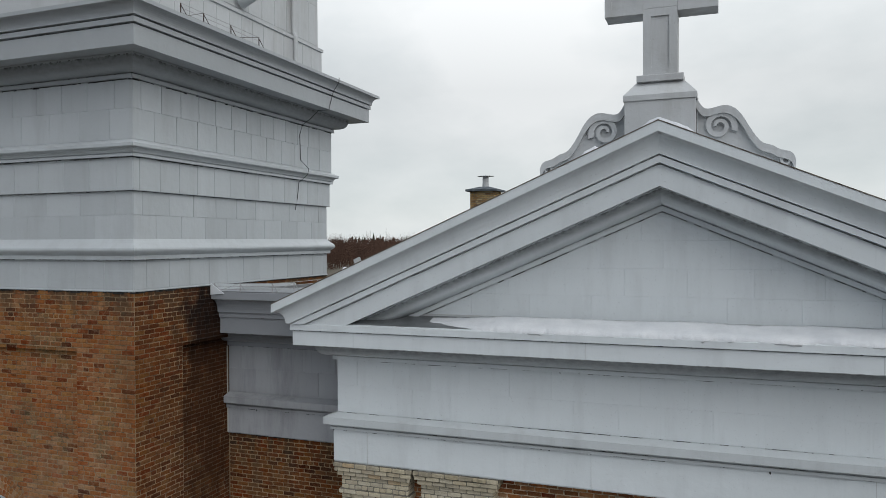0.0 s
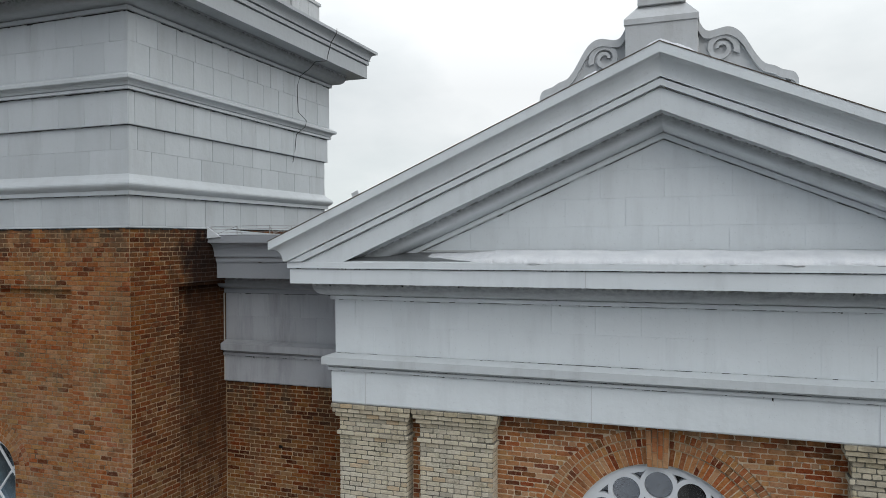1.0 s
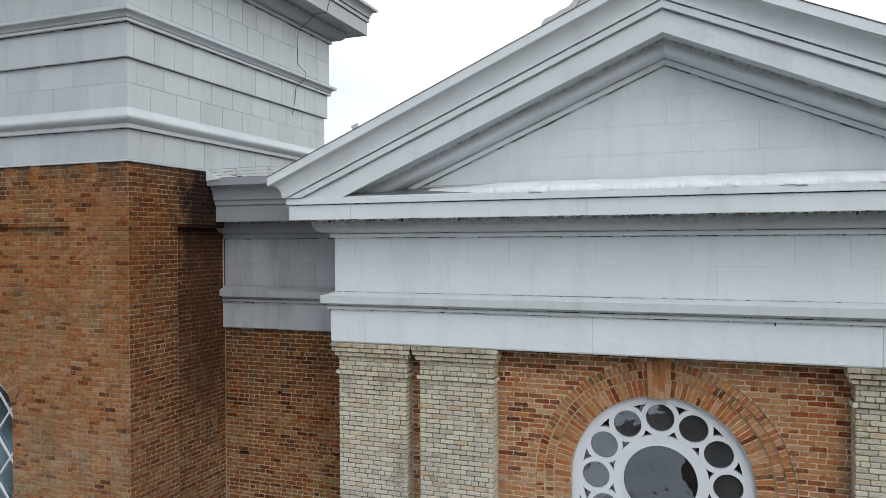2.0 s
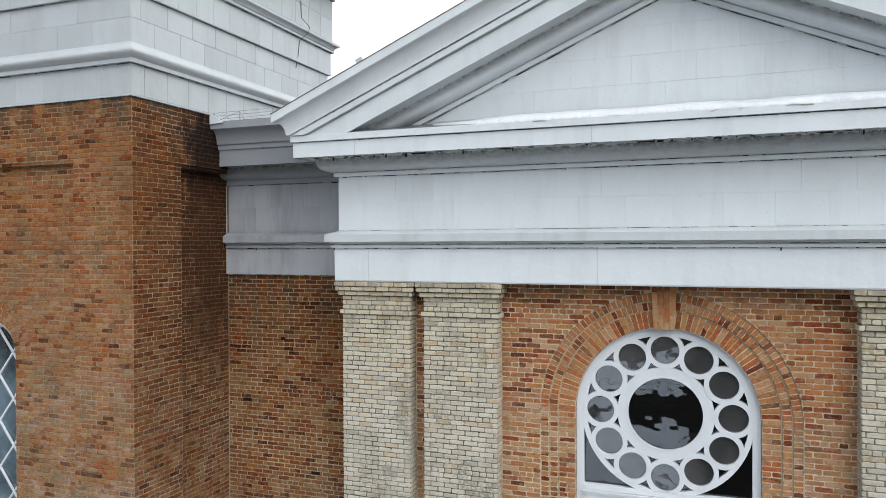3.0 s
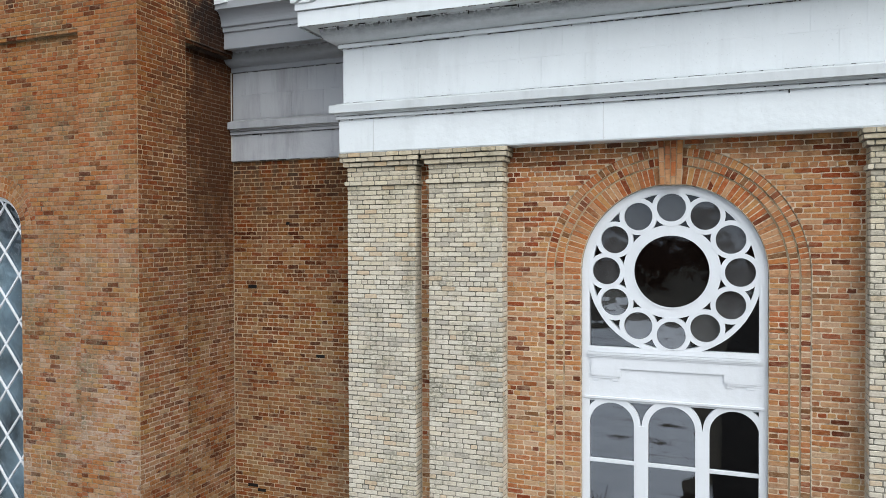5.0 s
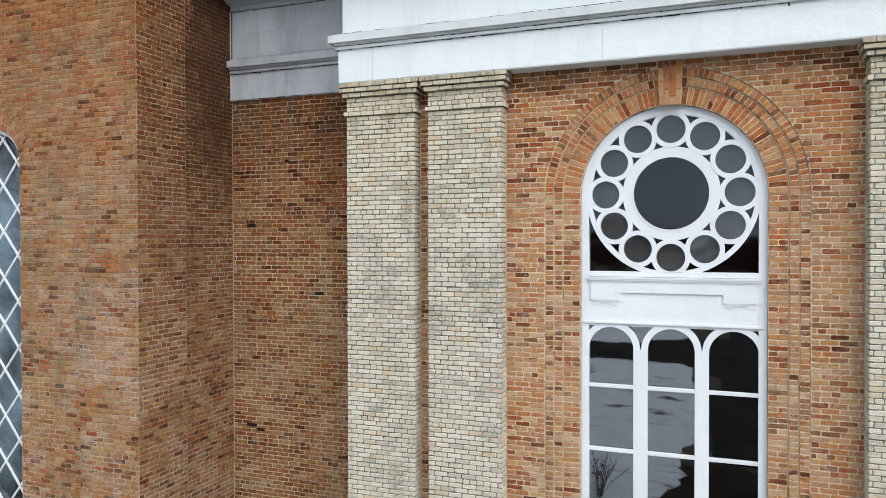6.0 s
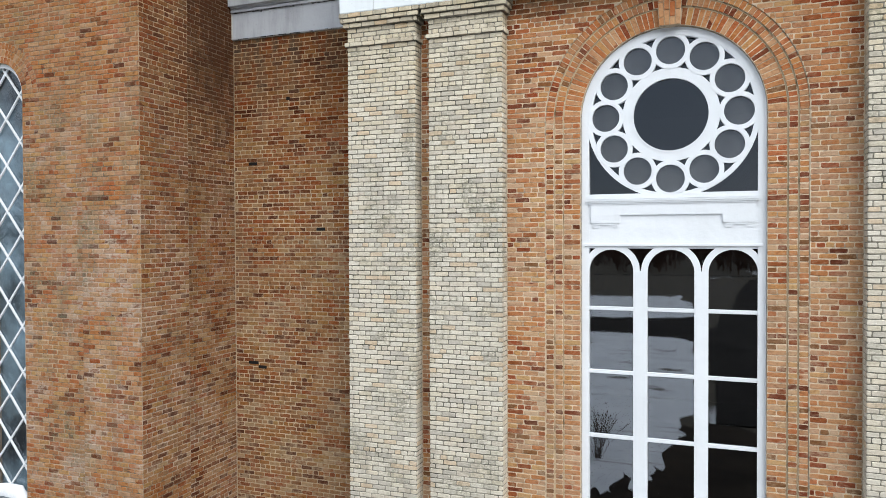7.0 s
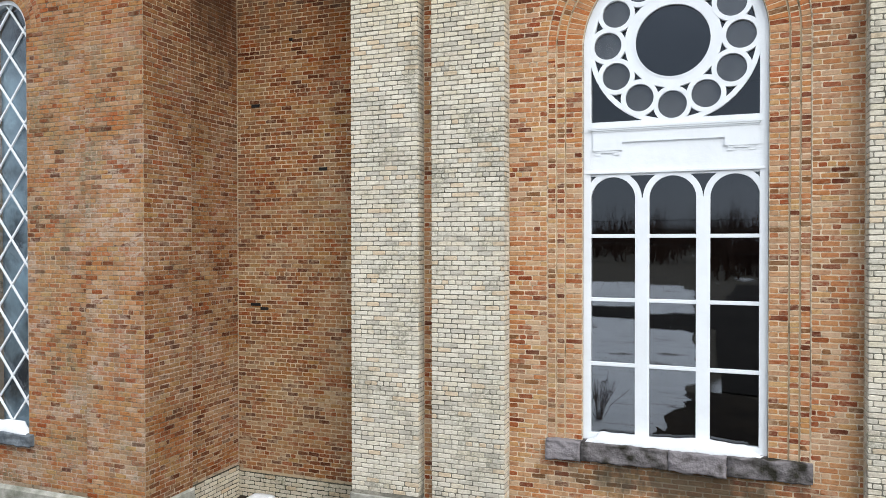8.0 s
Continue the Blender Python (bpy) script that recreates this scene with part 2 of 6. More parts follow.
def paint_material(name, base, dirt, rough=0.5, streaks=0.35, spread=0.02):
    """Painted sheet metal or wood, with streaks, faint patches and a tone of its own for each sheet."""
    m, n, l, bsdf, geo = shader(name)
    rnd = chance(n, l, geo)
    lo, hi = tuple(c * (1 - spread) for c in base), tuple(min(1, c * (1 + spread)) for c in base)
    col = ramp_of(n, l, rnd, [(0.0, lo), (1.0, hi)])
    st = noise_of(n, l, geo, 1.3, 6, (2.2, 2.2, 0.35), 0.65)
    col = mixed(n, l, ramp_of(n, l, st, [(0.5, 0.0), (0.8, streaks)]), col, dirt)
    big = noise_of(n, l, geo, 0.9, 4)
    col = mixed(n, l, 0.5, col, ramp_of(n, l, big, [(0.3, 0.86), (0.7, 1.0)]), "MULTIPLY")
    runs = noise_of(n, l, geo, 5.5, 5, (2.4, 2.4, 0.16), 0.6)
    col = mixed(n, l, ramp_of(n, l, runs, [(0.60, 0.0), (0.80, streaks * 0.4)]), col, dirt)
    sp = noise_of(n, l, geo, 38, 5)
    col = mixed(n, l, ramp_of(n, l, sp, [(0.64, 0.0), (0.72, 0.35)]), col, dirt)
    l.new(col, bsdf.inputs["Base Color"])
    bsdf.inputs["Roughness"].default_value = rough
    wave = noise_of(n, l, geo, 3.4, 4)
    bumped(n, l, bsdf, wave, 0.5, 0.03)
    return m


def glass_material(name, ior, wave, tint, dust=0.0):
    """Old window glass: what lies behind it shows through, and it mirrors by its index of refraction."""
    m, n, l, bsdf, geo = shader(name)
    out = n["Material Output"]
    n.remove(bsdf)
    tr = n.new("ShaderNodeBsdfTransparent")
    tr.inputs["Color"].default_value = (*tint, 1)
    gl = n.new("ShaderNodeBsdfGlossy")
    gl.inputs["Roughness"].default_value = 0.02
    gl.inputs["Color"].default_value = (0.86, 0.91, 1.0, 1)
    fr = n.new("ShaderNodeFresnel")
    fr.inputs["IOR"].default_value = ior
    b = n.new("ShaderNodeBump")
    b.inputs["Strength"].default_value, b.inputs["Distance"].default_value = 1.0, wave
    l.new(noise_of(n, l, geo, 2.3, 2), b.inputs["Height"])
    l.new(b.outputs["Normal"], gl.inputs["Normal"])
    mx = n.new("ShaderNodeMixShader")
    l.new(fr.outputs[0], mx.inputs[0])
    if dust:
        df = n.new("ShaderNodeBsdfDiffuse")
        df.inputs["Color"].default_value = (0.19, 0.195, 0.20, 1)
        dm = n.new("ShaderNodeMixShader")
        l.new(ramp_of(n, l, noise_of(n, l, geo, 3.5, 4, (2, 2, 0.5)), [(0.3, dust * 0.5), (0.7, dust)]), dm.inputs[0])
        l.new(tr.outputs[0], dm.inputs[1])
        l.new(df.outputs[0], dm.inputs[2])
        tr = dm
    l.new(tr.outputs[0], mx.inputs[1])
    l.new(gl.outputs[0], mx.inputs[2])
    l.new(mx.outputs[0], out.inputs["Surface"])
    return m


RED_TONES = [(0.41, 0.200, 0.085), (0.38, 0.160, 0.058), (0.42, 0.225, 0.110), (0.37, 0.140, 0.048), (0.40, 0.215, 0.100), (0.46, 0.300, 0.170), (0.36, 0.185, 0.092), (0.39, 0.175, 0.065), (0.43, 0.240, 0.120),
             (0.35, 0.108, 0.038), (0.37, 0.130, 0.046), (0.41, 0.255, 0.155), (0.42, 0.230, 0.088), (0.48, 0.330, 0.205), (0.37, 0.205, 0.110), (0.40, 0.180, 0.062), (0.34, 0.175, 0.092), (0.44, 0.275, 0.120)]
RED_TONES = [(0.82 * r + 0.078, 0.78 * g + 0.037, 0.81 * b + 0.018) for r, g, b in RED_TONES]
BURNT_TONES = [(0.25, 0.062, 0.024), (0.20, 0.048, 0.019), (0.28, 0.080, 0.030), (0.15, 0.036, 0.016), (0.23, 0.066, 0.028), (0.20, 0.085, 0.035), (0.17, 0.072, 0.030), (0.24, 0.075, 0.028), (0.11, 0.030, 0.015)]
BUFF_TONES = [(0.60, 0.56, 0.475), (0.64, 0.61, 0.53), (0.56, 0.52, 0.45), (0.63, 0.58, 0.48), (0.55, 0.53, 0.47), (0.66, 0.63, 0.56), (0.58, 0.54, 0.44), (0.62, 0.60, 0.53),
              (0.58, 0.48, 0.36), (0.63, 0.60, 0.51), (0.48, 0.46, 0.41), (0.65, 0.62, 0.54), (0.60, 0.57, 0.50)]
BUFF_TONES = [(r * 0.92, g * 0.89, b * 0.85) for r, g, b in BUFF_TONES]
FOOT_TONES = [(r * 0.82, g * 0.80, b * 0.76) for r, g, b in BUFF_TONES]
TOWER_TONES = [(r * 0.80, g * 0.75, b * 0.69) for r, g, b in RED_TONES]
# link wall: tones darkened to hold the shade of its recess
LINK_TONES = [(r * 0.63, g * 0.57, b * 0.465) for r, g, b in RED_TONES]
BLACK_TONES = [(0.17, 0.048, 0.018), (0.21, 0.066, 0.024), (0.085, 0.026, 0.013), (0.14, 0.045, 0.019), (0.18, 0.072, 0.030), (0.22, 0.058, 0.020), (0.12, 0.040, 0.018)]
SILL_DRIPS = ((0.1, -0.12, 1.25), (2.0, 0.5, 0.42), (0.045, 0.04, 0.028), 0.85)
# black dirt at the leaking corner; the second blot also paints in recess shade
TOWER_SOOT_SHADE = [((-7.15, -0.38, 11.15), (0.75, 0.95, 1.15), (0.012, 0.009, 0.008), 1.0), ((-7.25, -0.1, 9.5), (0.35, 1.15, 2.6), (0.042, 0.019, 0.010), 0.76)]
M_RED = brick_material("red_brick", RED_TONES, (0.42, 0.305, 0.205), 0.65, tan=(1.0, 0.72, 0.50), top_stain_shade=(8.45, 9.1), drips=SILL_DRIPS, burnt_tones=BURNT_TONES, mottle=0.6, share=(0.10, 0.32))
M_ARCH = brick_material("arch_brick", [(r * 1.02, g * 0.84, b * 0.70) for r, g, b in RED_TONES], (0.42, 0.29, 0.17), 0.5, mottle=0.6, burnt_tones=BURNT_TONES[:-1], share=(0.08, 0.22))
M_RED_TOWER = brick_material("aged_tower_brick", TOWER_TONES, (0.33, 0.25, 0.192), 0.95, TOWER_SOOT_SHADE, 0.5, None, (0.93, 0.76, 0.62), top_stain_shade=(10.9, 11.65), fade=(5.5, 9.5), burnt_tones=BLACK_TONES, share=(0.04, 0.26), mottle=0.7)
# side copy of the tower brick: shade held in darker tones, more burnt bricks
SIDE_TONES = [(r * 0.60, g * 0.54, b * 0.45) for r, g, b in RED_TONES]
M_RED_SIDE = brick_material("darkened_tower_side_brick", SIDE_TONES, (0.30, 0.22, 0.15), 0.5, TOWER_SOOT_SHADE, 0.15, None, (0.80, 0.60, 0.44), top_stain_shade=(10.9, 11.65), burnt_tones=BLACK_TONES, share=(0.24, 0.5), mottle=0.85)
M_RED_LINK = brick_material("shaded_link_brick", LINK_TONES, (0.32, 0.235, 0.15), 0.7, tan=(0.95, 0.73, 0.53), top_tint=(0.56, 0.385, 0.245), top_stain_shade=(7.6, 9.2), burnt_tones=BLACK_TONES, share=(0.24, 0.52), mottle=0.75)
M_BUFF = brick_material("buff_brick", BUFF_TONES, (0.49, 0.465, 0.40), 0.4, None, 0.38, (1.0, 0.94, 0.79), mottle=0.5, top_stain_shade=(8.72, 9.12))
M_BUFF_FOOT = brick_material("stained_plinth_brick", FOOT_TONES, (0.40, 0.36, 0.28), 0.3, None, 0.5, mottle=0.5)
M_MORTAR = mortar_material("lime_mortar", (0.38, 0.29, 0.19), (0.62, 0.505, 0.37), 1.6, (0.43, 0.32, 0.22), 0.65, [SILL_DRIPS], 0.55)
M_MORTAR_TOWER = mortar_material("aged_lime_mortar", (0.13, 0.088, 0.048), (0.36, 0.27, 0.175), 0.8, (0.33, 0.25, 0.192), 0.95, TOWER_SOOT_SHADE, 0.7, (5.5, 9.5), (0.96, 0.87, 0.74))
M_MORTAR_LINK = mortar_material("link_lime_mortar", (0.24, 0.18, 0.11), (0.48, 0.38, 0.255), 0.8, (0.32, 0.24, 0.155), 0.7, None, 0.5, top_tint=(0.68, 0.54, 0.38))
M_MORTAR_GREY = mortar_material("grey_mortar", (0.065, 0.062, 0.048), (0.29, 0.27, 0.225), 2.5, (0.42, 0.395, 0.33), 0.35, None, 0.4)
M_JOINT = stone_material("order_joint", (0.12, 0.085, 0.045), (0.42, 0.32, 0.205), 4.5, 0.9, 0.004, 40, 0.30, 0.46)
M_METAL = paint_material("painted_sheet_metal", (0.625, 0.665, 0.685), (0.30, 0.31, 0.32), 0.42, 0.25)
# darker copy of M_METAL, offsetting the sky light on its sloping faces
M_METAL_BAND = paint_material("toned_band_metal", (0.50, 0.53, 0.545), (0.26, 0.265, 0.27), 0.45, 0.4)
M_METAL_TOWER = paint_material("tower_sheet_metal", (0.44, 0.468, 0.485), (0.26, 0.25, 0.25), 0.42, 0.35, 0.05)
# mottled by dirt, and darker than M_METAL to hold the shade of the recess
M_METAL_LINK = paint_material("shaded_link_metal", (0.355, 0.368, 0.388), (0.12, 0.125, 0.13), 0.36, 0.7, 0.08)


def mould_shade_metal(name, base, rise, level, depth):
    """Painted sheet metal with a broken line of black mould where the soffit meets the moulding below it, and soffit
    shade painted in.
    """
    m = paint_material(name, base, (0.28, 0.29, 0.30), 0.42, 0.25)
    n, l = m.node_tree.nodes, m.node_tree.links
    bsdf, geo = n["Principled BSDF"], n.new("ShaderNodeNewGeometry")
    old = bsdf.inputs["Base Color"].links[0].from_socket
    sep = n.new("ShaderNodeSeparateXYZ")
    l.new(geo.outputs["Position"], sep.inputs[0])
    off = n.new("ShaderNodeMath")
    off.operation = "SUBTRACT"
    off.inputs[1].default_value = 0.10
    l.new(sep.outputs["X"], off.inputs[0])
    ab = n.new("ShaderNodeMath")
    ab.operation = "ABSOLUTE"
    l.new(off.outputs[0], ab.inputs[0])
    mad = n.new("ShaderNodeMath")
    mad.operation = "MULTIPLY_ADD"
    mad.inputs[1].default_value = rise
    l.new(ab.outputs[0], mad.inputs[0])
    l.new(sep.outputs["Z"], mad.inputs[2])
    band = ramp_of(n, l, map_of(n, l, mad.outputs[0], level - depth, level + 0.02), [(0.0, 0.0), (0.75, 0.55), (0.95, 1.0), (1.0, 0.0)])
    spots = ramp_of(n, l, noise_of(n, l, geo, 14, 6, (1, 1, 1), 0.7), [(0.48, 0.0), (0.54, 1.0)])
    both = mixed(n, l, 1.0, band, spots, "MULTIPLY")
    # grey band: shade under the soffit painted into the metal
    soffit_shade = ramp_of(n, l, map_of(n, l, mad.outputs[0], level - depth * 4, level + 0.012), [(0.0, 0.0), (0.6, 0.8), (0.97, 0.8), (1.0, 0.0)])
    soffit_shade = mixed(n, l, 1.0, soffit_shade, ramp_of(n, l, noise_of(n, l, geo, 8.0, 7, (1, 1, 2), 0.7), [(0.35, 0.55), (0.65, 0.85)]), "MULTIPLY")
    old = mixed(n, l, soffit_shade, old, (0.11, 0.115, 0.118))
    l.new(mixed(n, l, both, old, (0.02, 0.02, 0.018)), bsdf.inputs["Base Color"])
    return m


M_METAL_EAVE = mould_shade_metal("cornice_sheet_metal", (0.61, 0.647, 0.668), 0.0, 10.75, 0.05)
M_METAL_RAKE = mould_shade_metal("raking_sheet_metal", (0.61, 0.647, 0.668), 0.431, 13.785 - 0.815, 0.03)
# link eaves: recess shade put into a darker base
M_LINK_EAVE = mould_shade_metal("link_cornice_metal", (0.265, 0.28, 0.30), 0.0, 10.77, 0.05)
M_CROWN_STAINED = mould_shade_metal("mouldy_crown_metal", (0.34, 0.36, 0.375), 0.0, 14.91, 0.05)
M_CROWN = paint_material("weathered_crown_metal", (0.46, 0.475, 0.485), (0.24, 0.22, 0.20), 0.5, 0.5)
M_WHITE = paint_material("white_window_paint", (0.61, 0.635, 0.665), (0.40, 0.41, 0.38), 0.45, 0.2, 0.02)
M_SILL = stone_material("grey_sill_stone", (0.026, 0.024, 0.018), (0.155, 0.142, 0.147), 4.2, 0.92, 0.05, 22, 0.40, 0.60)
M_SILL_PALE = stone_material("pale_grey_sill_stone", (0.035, 0.031, 0.025), (0.20, 0.183, 0.192), 4.0, 0.92, 0.05, 22, 0.30, 0.48)
M_SEALANT = stone_material("pale_sealant", (0.40, 0.37, 0.32), (0.55, 0.52, 0.46), 9, 0.8, 0.002)
M_SLATE = stone_material("blue_grey_sill_stone", (0.055, 0.065, 0.075), (0.16, 0.18, 0.20), 6, 0.8, 0.02, 50)
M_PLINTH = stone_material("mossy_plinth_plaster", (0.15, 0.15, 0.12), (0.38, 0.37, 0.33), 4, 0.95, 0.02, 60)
M_LEDGE = stone_material("wet_ledge_metal", (0.10, 0.108, 0.112), (0.19, 0.20, 0.208), 1.8, 0.35, 0.002)
M_SNOW = stone_material("snow", (0.60, 0.62, 0.65), (0.74, 0.755, 0.775), 3, 0.7, 0.01, 90)


def field_material():
    """Thawing snow over winter grass."""
    m, n, l, bsdf, geo = shader("thawing_snow_field")
    a = noise_of(n, l, geo, 0.11, 7, (1.0, 0.35, 1.0))
    b = noise_of(n, l, geo, 1.3, 5)
    grass = ramp_of(n, l, b, [(0.3, (0.03, 0.025, 0.015)), (0.7, (0.075, 0.06, 0.036))])
    snow = ramp_of(n, l, b, [(0.3, (0.70, 0.73, 0.77)), (0.7, (0.86, 0.87, 0.89))])
    l.new(mixed(n, l, ramp_of(n, l, a, [(0.62, 0.0), (0.67, 1.0)]), grass, snow), bsdf.inputs["Base Color"])
    bsdf.inputs["Roughness"].default_value = 0.85
    return m


def old_snow_material():
    """Old trodden snow: thawed dark patches, cart tracks and footprints."""
    m, n, l, bsdf, geo = shader("trodden_snow")
    b = noise_of(n, l, geo, 1.3, 5)
    snow = ramp_of(n, l, b, [(0.3, (0.66, 0.69, 0.73)), (0.7, (0.82, 0.84, 0.86))])
    soil = ramp_of(n, l, noise_of(n, l, geo, 6, 5), [(0.3, (0.05, 0.04, 0.025)), (0.7, (0.11, 0.085, 0.055))])
    thaw = ramp_of(n, l, noise_of(n, l, geo, 0.22, 7, (1.0, 1.5, 1.0), 0.6), [(0.62, 0.0), (0.66, 1.0)])
    steps = ramp_of(n, l, noise_of(n, l, geo, 5.5, 2, (1.0, 0.8, 1.0)), [(0.70, 0.0), (0.74, 0.8)])
    track = ramp_of(n, l, noise_of(n, l, geo, 1.6, 2, (0.06, 1.2, 1.0)), [(0.62, 0.0), (0.65, 0.7), (0.67, 0.0)])
    col = mixed(n, l, track, mixed(n, l, steps, mixed(n, l, thaw, snow, soil), soil), soil)
    l.new(col, bsdf.inputs["Base Color"])
    bsdf.inputs["Roughness"].default_value = 0.8
    bumped(n, l, bsdf, b, 0.4, 0.05)
    return m


M_FIELD = field_material()
M_OLD_SNOW = old_snow_material()
M_WIRE = stone_material("galvanised_wire", (0.28, 0.28, 0.28), (0.42, 0.42, 0.42), 20, 0.5, 0.001)
M_RUST = stone_material("rusted_iron", (0.02, 0.013, 0.009), (0.07, 0.035, 0.02), 18, 0.8, 0.002)
M_MOSS_JOINT = stone_material("mossy_black_joints", (0.018, 0.018, 0.012), (0.08, 0.075, 0.055), 6, 0.95, 0.004)
M_LAP_DARK = stone_material("lap_black", (0.012, 0.012, 0.011), (0.05, 0.05, 0.046), 12, 0.95, 0.002)
M_CABLE = stone_material("black_cable", (0.02, 0.02, 0.02), (0.05, 0.05, 0.05), 20, 0.6, 0.001)
M_ROOF = stone_material("grey_roofing", (0.12, 0.125, 0.13), (0.21, 0.215, 0.22), 1.5, 0.8, 0.004)
M_ROOF_EDGE = stone_material("weathered_roofing_edge", (0.05, 0.036, 0.026), (0.19, 0.165, 0.14), 7, 0.9, 0.002)
M_DARK = stone_material("shade_black", (0.008, 0.0075, 0.007), (0.02, 0.018, 0.017), 1.2, 0.9, 0.002)
# pale blue and black blotches imitating sky reflected in the tower panes
M_SKY_BLOTCH = stone_material("sky_blotch_paint", (0.006, 0.014, 0.024), (0.46, 0.66, 0.80), 0.9, 0.8, 0.01, 9)
M_GLASS = glass_material("window_glass", 1.9, 0.00035, (0.30, 0.30, 0.31))
M_GLASS_ROSE = glass_material("rose_glass", 1.8, 0.004, (0.28, 0.28, 0.29))
M_GLASS_DUSTY = glass_material("dusty_roundel_glass", 1.9, 0.005, (0.35, 0.34, 0.33), 0.28)
M_GLASS_TOWER = glass_material("lattice_glass", 1.7, 0.05, (0.8, 0.85, 0.88), 0.1)
M_YARD = stone_material("bare_wet_ground", (0.013, 0.010, 0.007), (0.04, 0.030, 0.020), 0.7, 0.9, 0.02, 12)
M_ASPHALT = stone_material("wet_asphalt", (0.011, 0.0095, 0.008), (0.028, 0.024, 0.02), 0.4, 0.85, 0.003, 30)
M_BARK = stone_material("winter_woods", (0.042, 0.025, 0.019), (0.115, 0.068, 0.050), 0.05, 0.95, 0.01, 2)
M_FIR = stone_material("evergreen", (0.018, 0.026, 0.018), (0.045, 0.055, 0.035), 0.08, 0.95, 0.01, 3)


# ---- mesh helpers ----
WORLD = {}


def finish(name, data, material, parent=None, label="", m=None):
    ob = new(name, data)
    if material:
        if not data.materials:
            data.materials.append(material)
    m = m or Matrix()
    ob.matrix_basis = m
    if parent:
        ob.parent = parent
        ob.matrix_parent_inverse = WORLD[parent].inverted()
    WORLD[ob] = m
    return tagged(ob, label=label)


def part(name, bm, material, parent=None, label="", m=None):
    """Links a bmesh as one mesh object, under a thing or a part where there is one."""
    data = bpy.data.meshes.new(name)
    bmesh.ops.recalc_face_normals(bm, faces=bm.faces)
    if len(bm.faces) == 1:
        bm.normal_update()
        if bm.faces[:][0].normal.y > 0:
            bmesh.ops.reverse_faces(bm, faces=bm.faces[:])
    bm.to_mesh(data)
    bm.free()
    return finish(name, data, material, parent, label, m)


def thing(name, place, label, category, group="", kind=""):
    ob = new(name)
    ob.empty_display_size = 0.3
    ob.matrix_basis = Matrix.Translation(place)
    WORLD[ob] = ob.matrix_basis.copy()
    return tagged(ob, label, category, group, kind)


def shared(name, data, material, parent, m):
    """Another object on the same mesh."""
    return finish(name, data, material, parent, "", m)


def hexa(bm, pts):
    v = [bm.verts.new(p) for p in pts]
    for f in ((0, 1, 2, 3), (7, 6, 5, 4), (0, 4, 5, 1), (1, 5, 6, 2), (2, 6, 7, 3), (3, 7, 4, 0)):
        bm.faces.new([v[i] for i in f])


def box(bm, x0, x1, y0, y1, z0, z1):
    hexa(bm, [(x0, y0, z0), (x1, y0, z0), (x1, y0, z1), (x0, y0, z1), (x0, y1, z0), (x1, y1, z0), (x1, y1, z1), (x0, y1, z1)])


def box_bm(*a, bevel=0.0):
    bm = bmesh.new()
    box(bm, *a)
    if bevel:
        bmesh.ops.bevel(bm, geom=bm.edges[:], offset=bevel, segments=2, profile=0.5, affect="EDGES")
    return bm


def sweep(path, prof, closed=False):
    """A moulding: the closed profile of (projection, height) run along the plan's path, outward to its right, with mitred corners."""
    bm = bmesh.new()
    p = [Vector(q) for q in path]
    k = len(p)
    rings = []
    for i in range(k):
        a = p[i] - p[i - 1] if (closed or i > 0) else p[1] - p[0]
        b = p[(i + 1) % k] - p[i] if (closed or i < k - 1) else a
        if not closed and i == 0:
            a = b
        n1, n2 = Vector((a.y, -a.x)).normalized(), Vector((b.y, -b.x)).normalized()
        out = (n1 + n2) / (1 + n1.dot(n2))
        rings.append([bm.verts.new((p[i].x + out.x * d, p[i].y + out.y * d, z)) for d, z in prof])
    m = len(prof)
    for i in range(k if closed else k - 1):
        r, s = rings[i], rings[(i + 1) % k]
        for j in range(m):
            bm.faces.new((r[j], r[(j + 1) % m], s[(j + 1) % m], s[j]))
    if not closed:
        bm.faces.new(rings[0])
        bm.faces.new(rings[-1])
    return bm


def curve_pts(a, b, bulge, k=7):
    """Points from a to b along a cove (bulge under 0) or a torus (over 0), both ends included."""
    (x0, z0), (x1, z1) = a, b
    out = []
    for i in range(k + 1):
        t = i / k
        s = math.sin(t * math.pi) * bulge
        nx, nz = (z1 - z0), -(x1 - x0)
        out.append((x0 + (x1 - x0) * t - nx * s, z0 + (z1 - z0) * t - nz * s))
    return out


def cove_pts(tip, foot, k=8):
    """A hollow quarter round: level under the tip of the moulding, upright at its foot."""
    (x0, z0), (x1, z1) = tip, foot
    out = []
    for i in range(k + 1):
        t = i / k * math.pi / 2
        out.append((x1 + (x0 - x1) * (1 - math.sin(t)), z0 + (z1 - z0) * (1 - math.cos(t))))
    return out


def ring_bm(r0, r1, y0, y1, segs=48):
    bm = bmesh.new()
    loops = []
    for r, y in ((r0, y0), (r1, y0), (r1, y1), (r0, y1)):
        loops.append([bm.verts.new((r * math.cos(2 * math.pi * i / segs), y, r * math.sin(2 * math.pi * i / segs))) for i in range(segs)])
    for a in range(4):
        for i in range(segs):
            j = (i + 1) % segs
            bm.faces.new((loops[a][i], loops[a][j], loops[(a + 1) % 4][j], loops[(a + 1) % 4][i]))
    return bm


def disc_bm(r, y, segs=40):
    bm = bmesh.new()
    bm.faces.new([bm.verts.new((r * math.cos(2 * math.pi * i / segs), y, r * math.sin(2 * math.pi * i / segs))) for i in range(segs)])
    return bm


def arch_line(cx, r, z0, zs, segs=40):
    return [(cx - r, z0)] + [(cx - r * math.cos(math.pi * i / segs), zs + r * math.sin(math.pi * i / segs)) for i in range(segs + 1)] + [(cx + r, z0)]


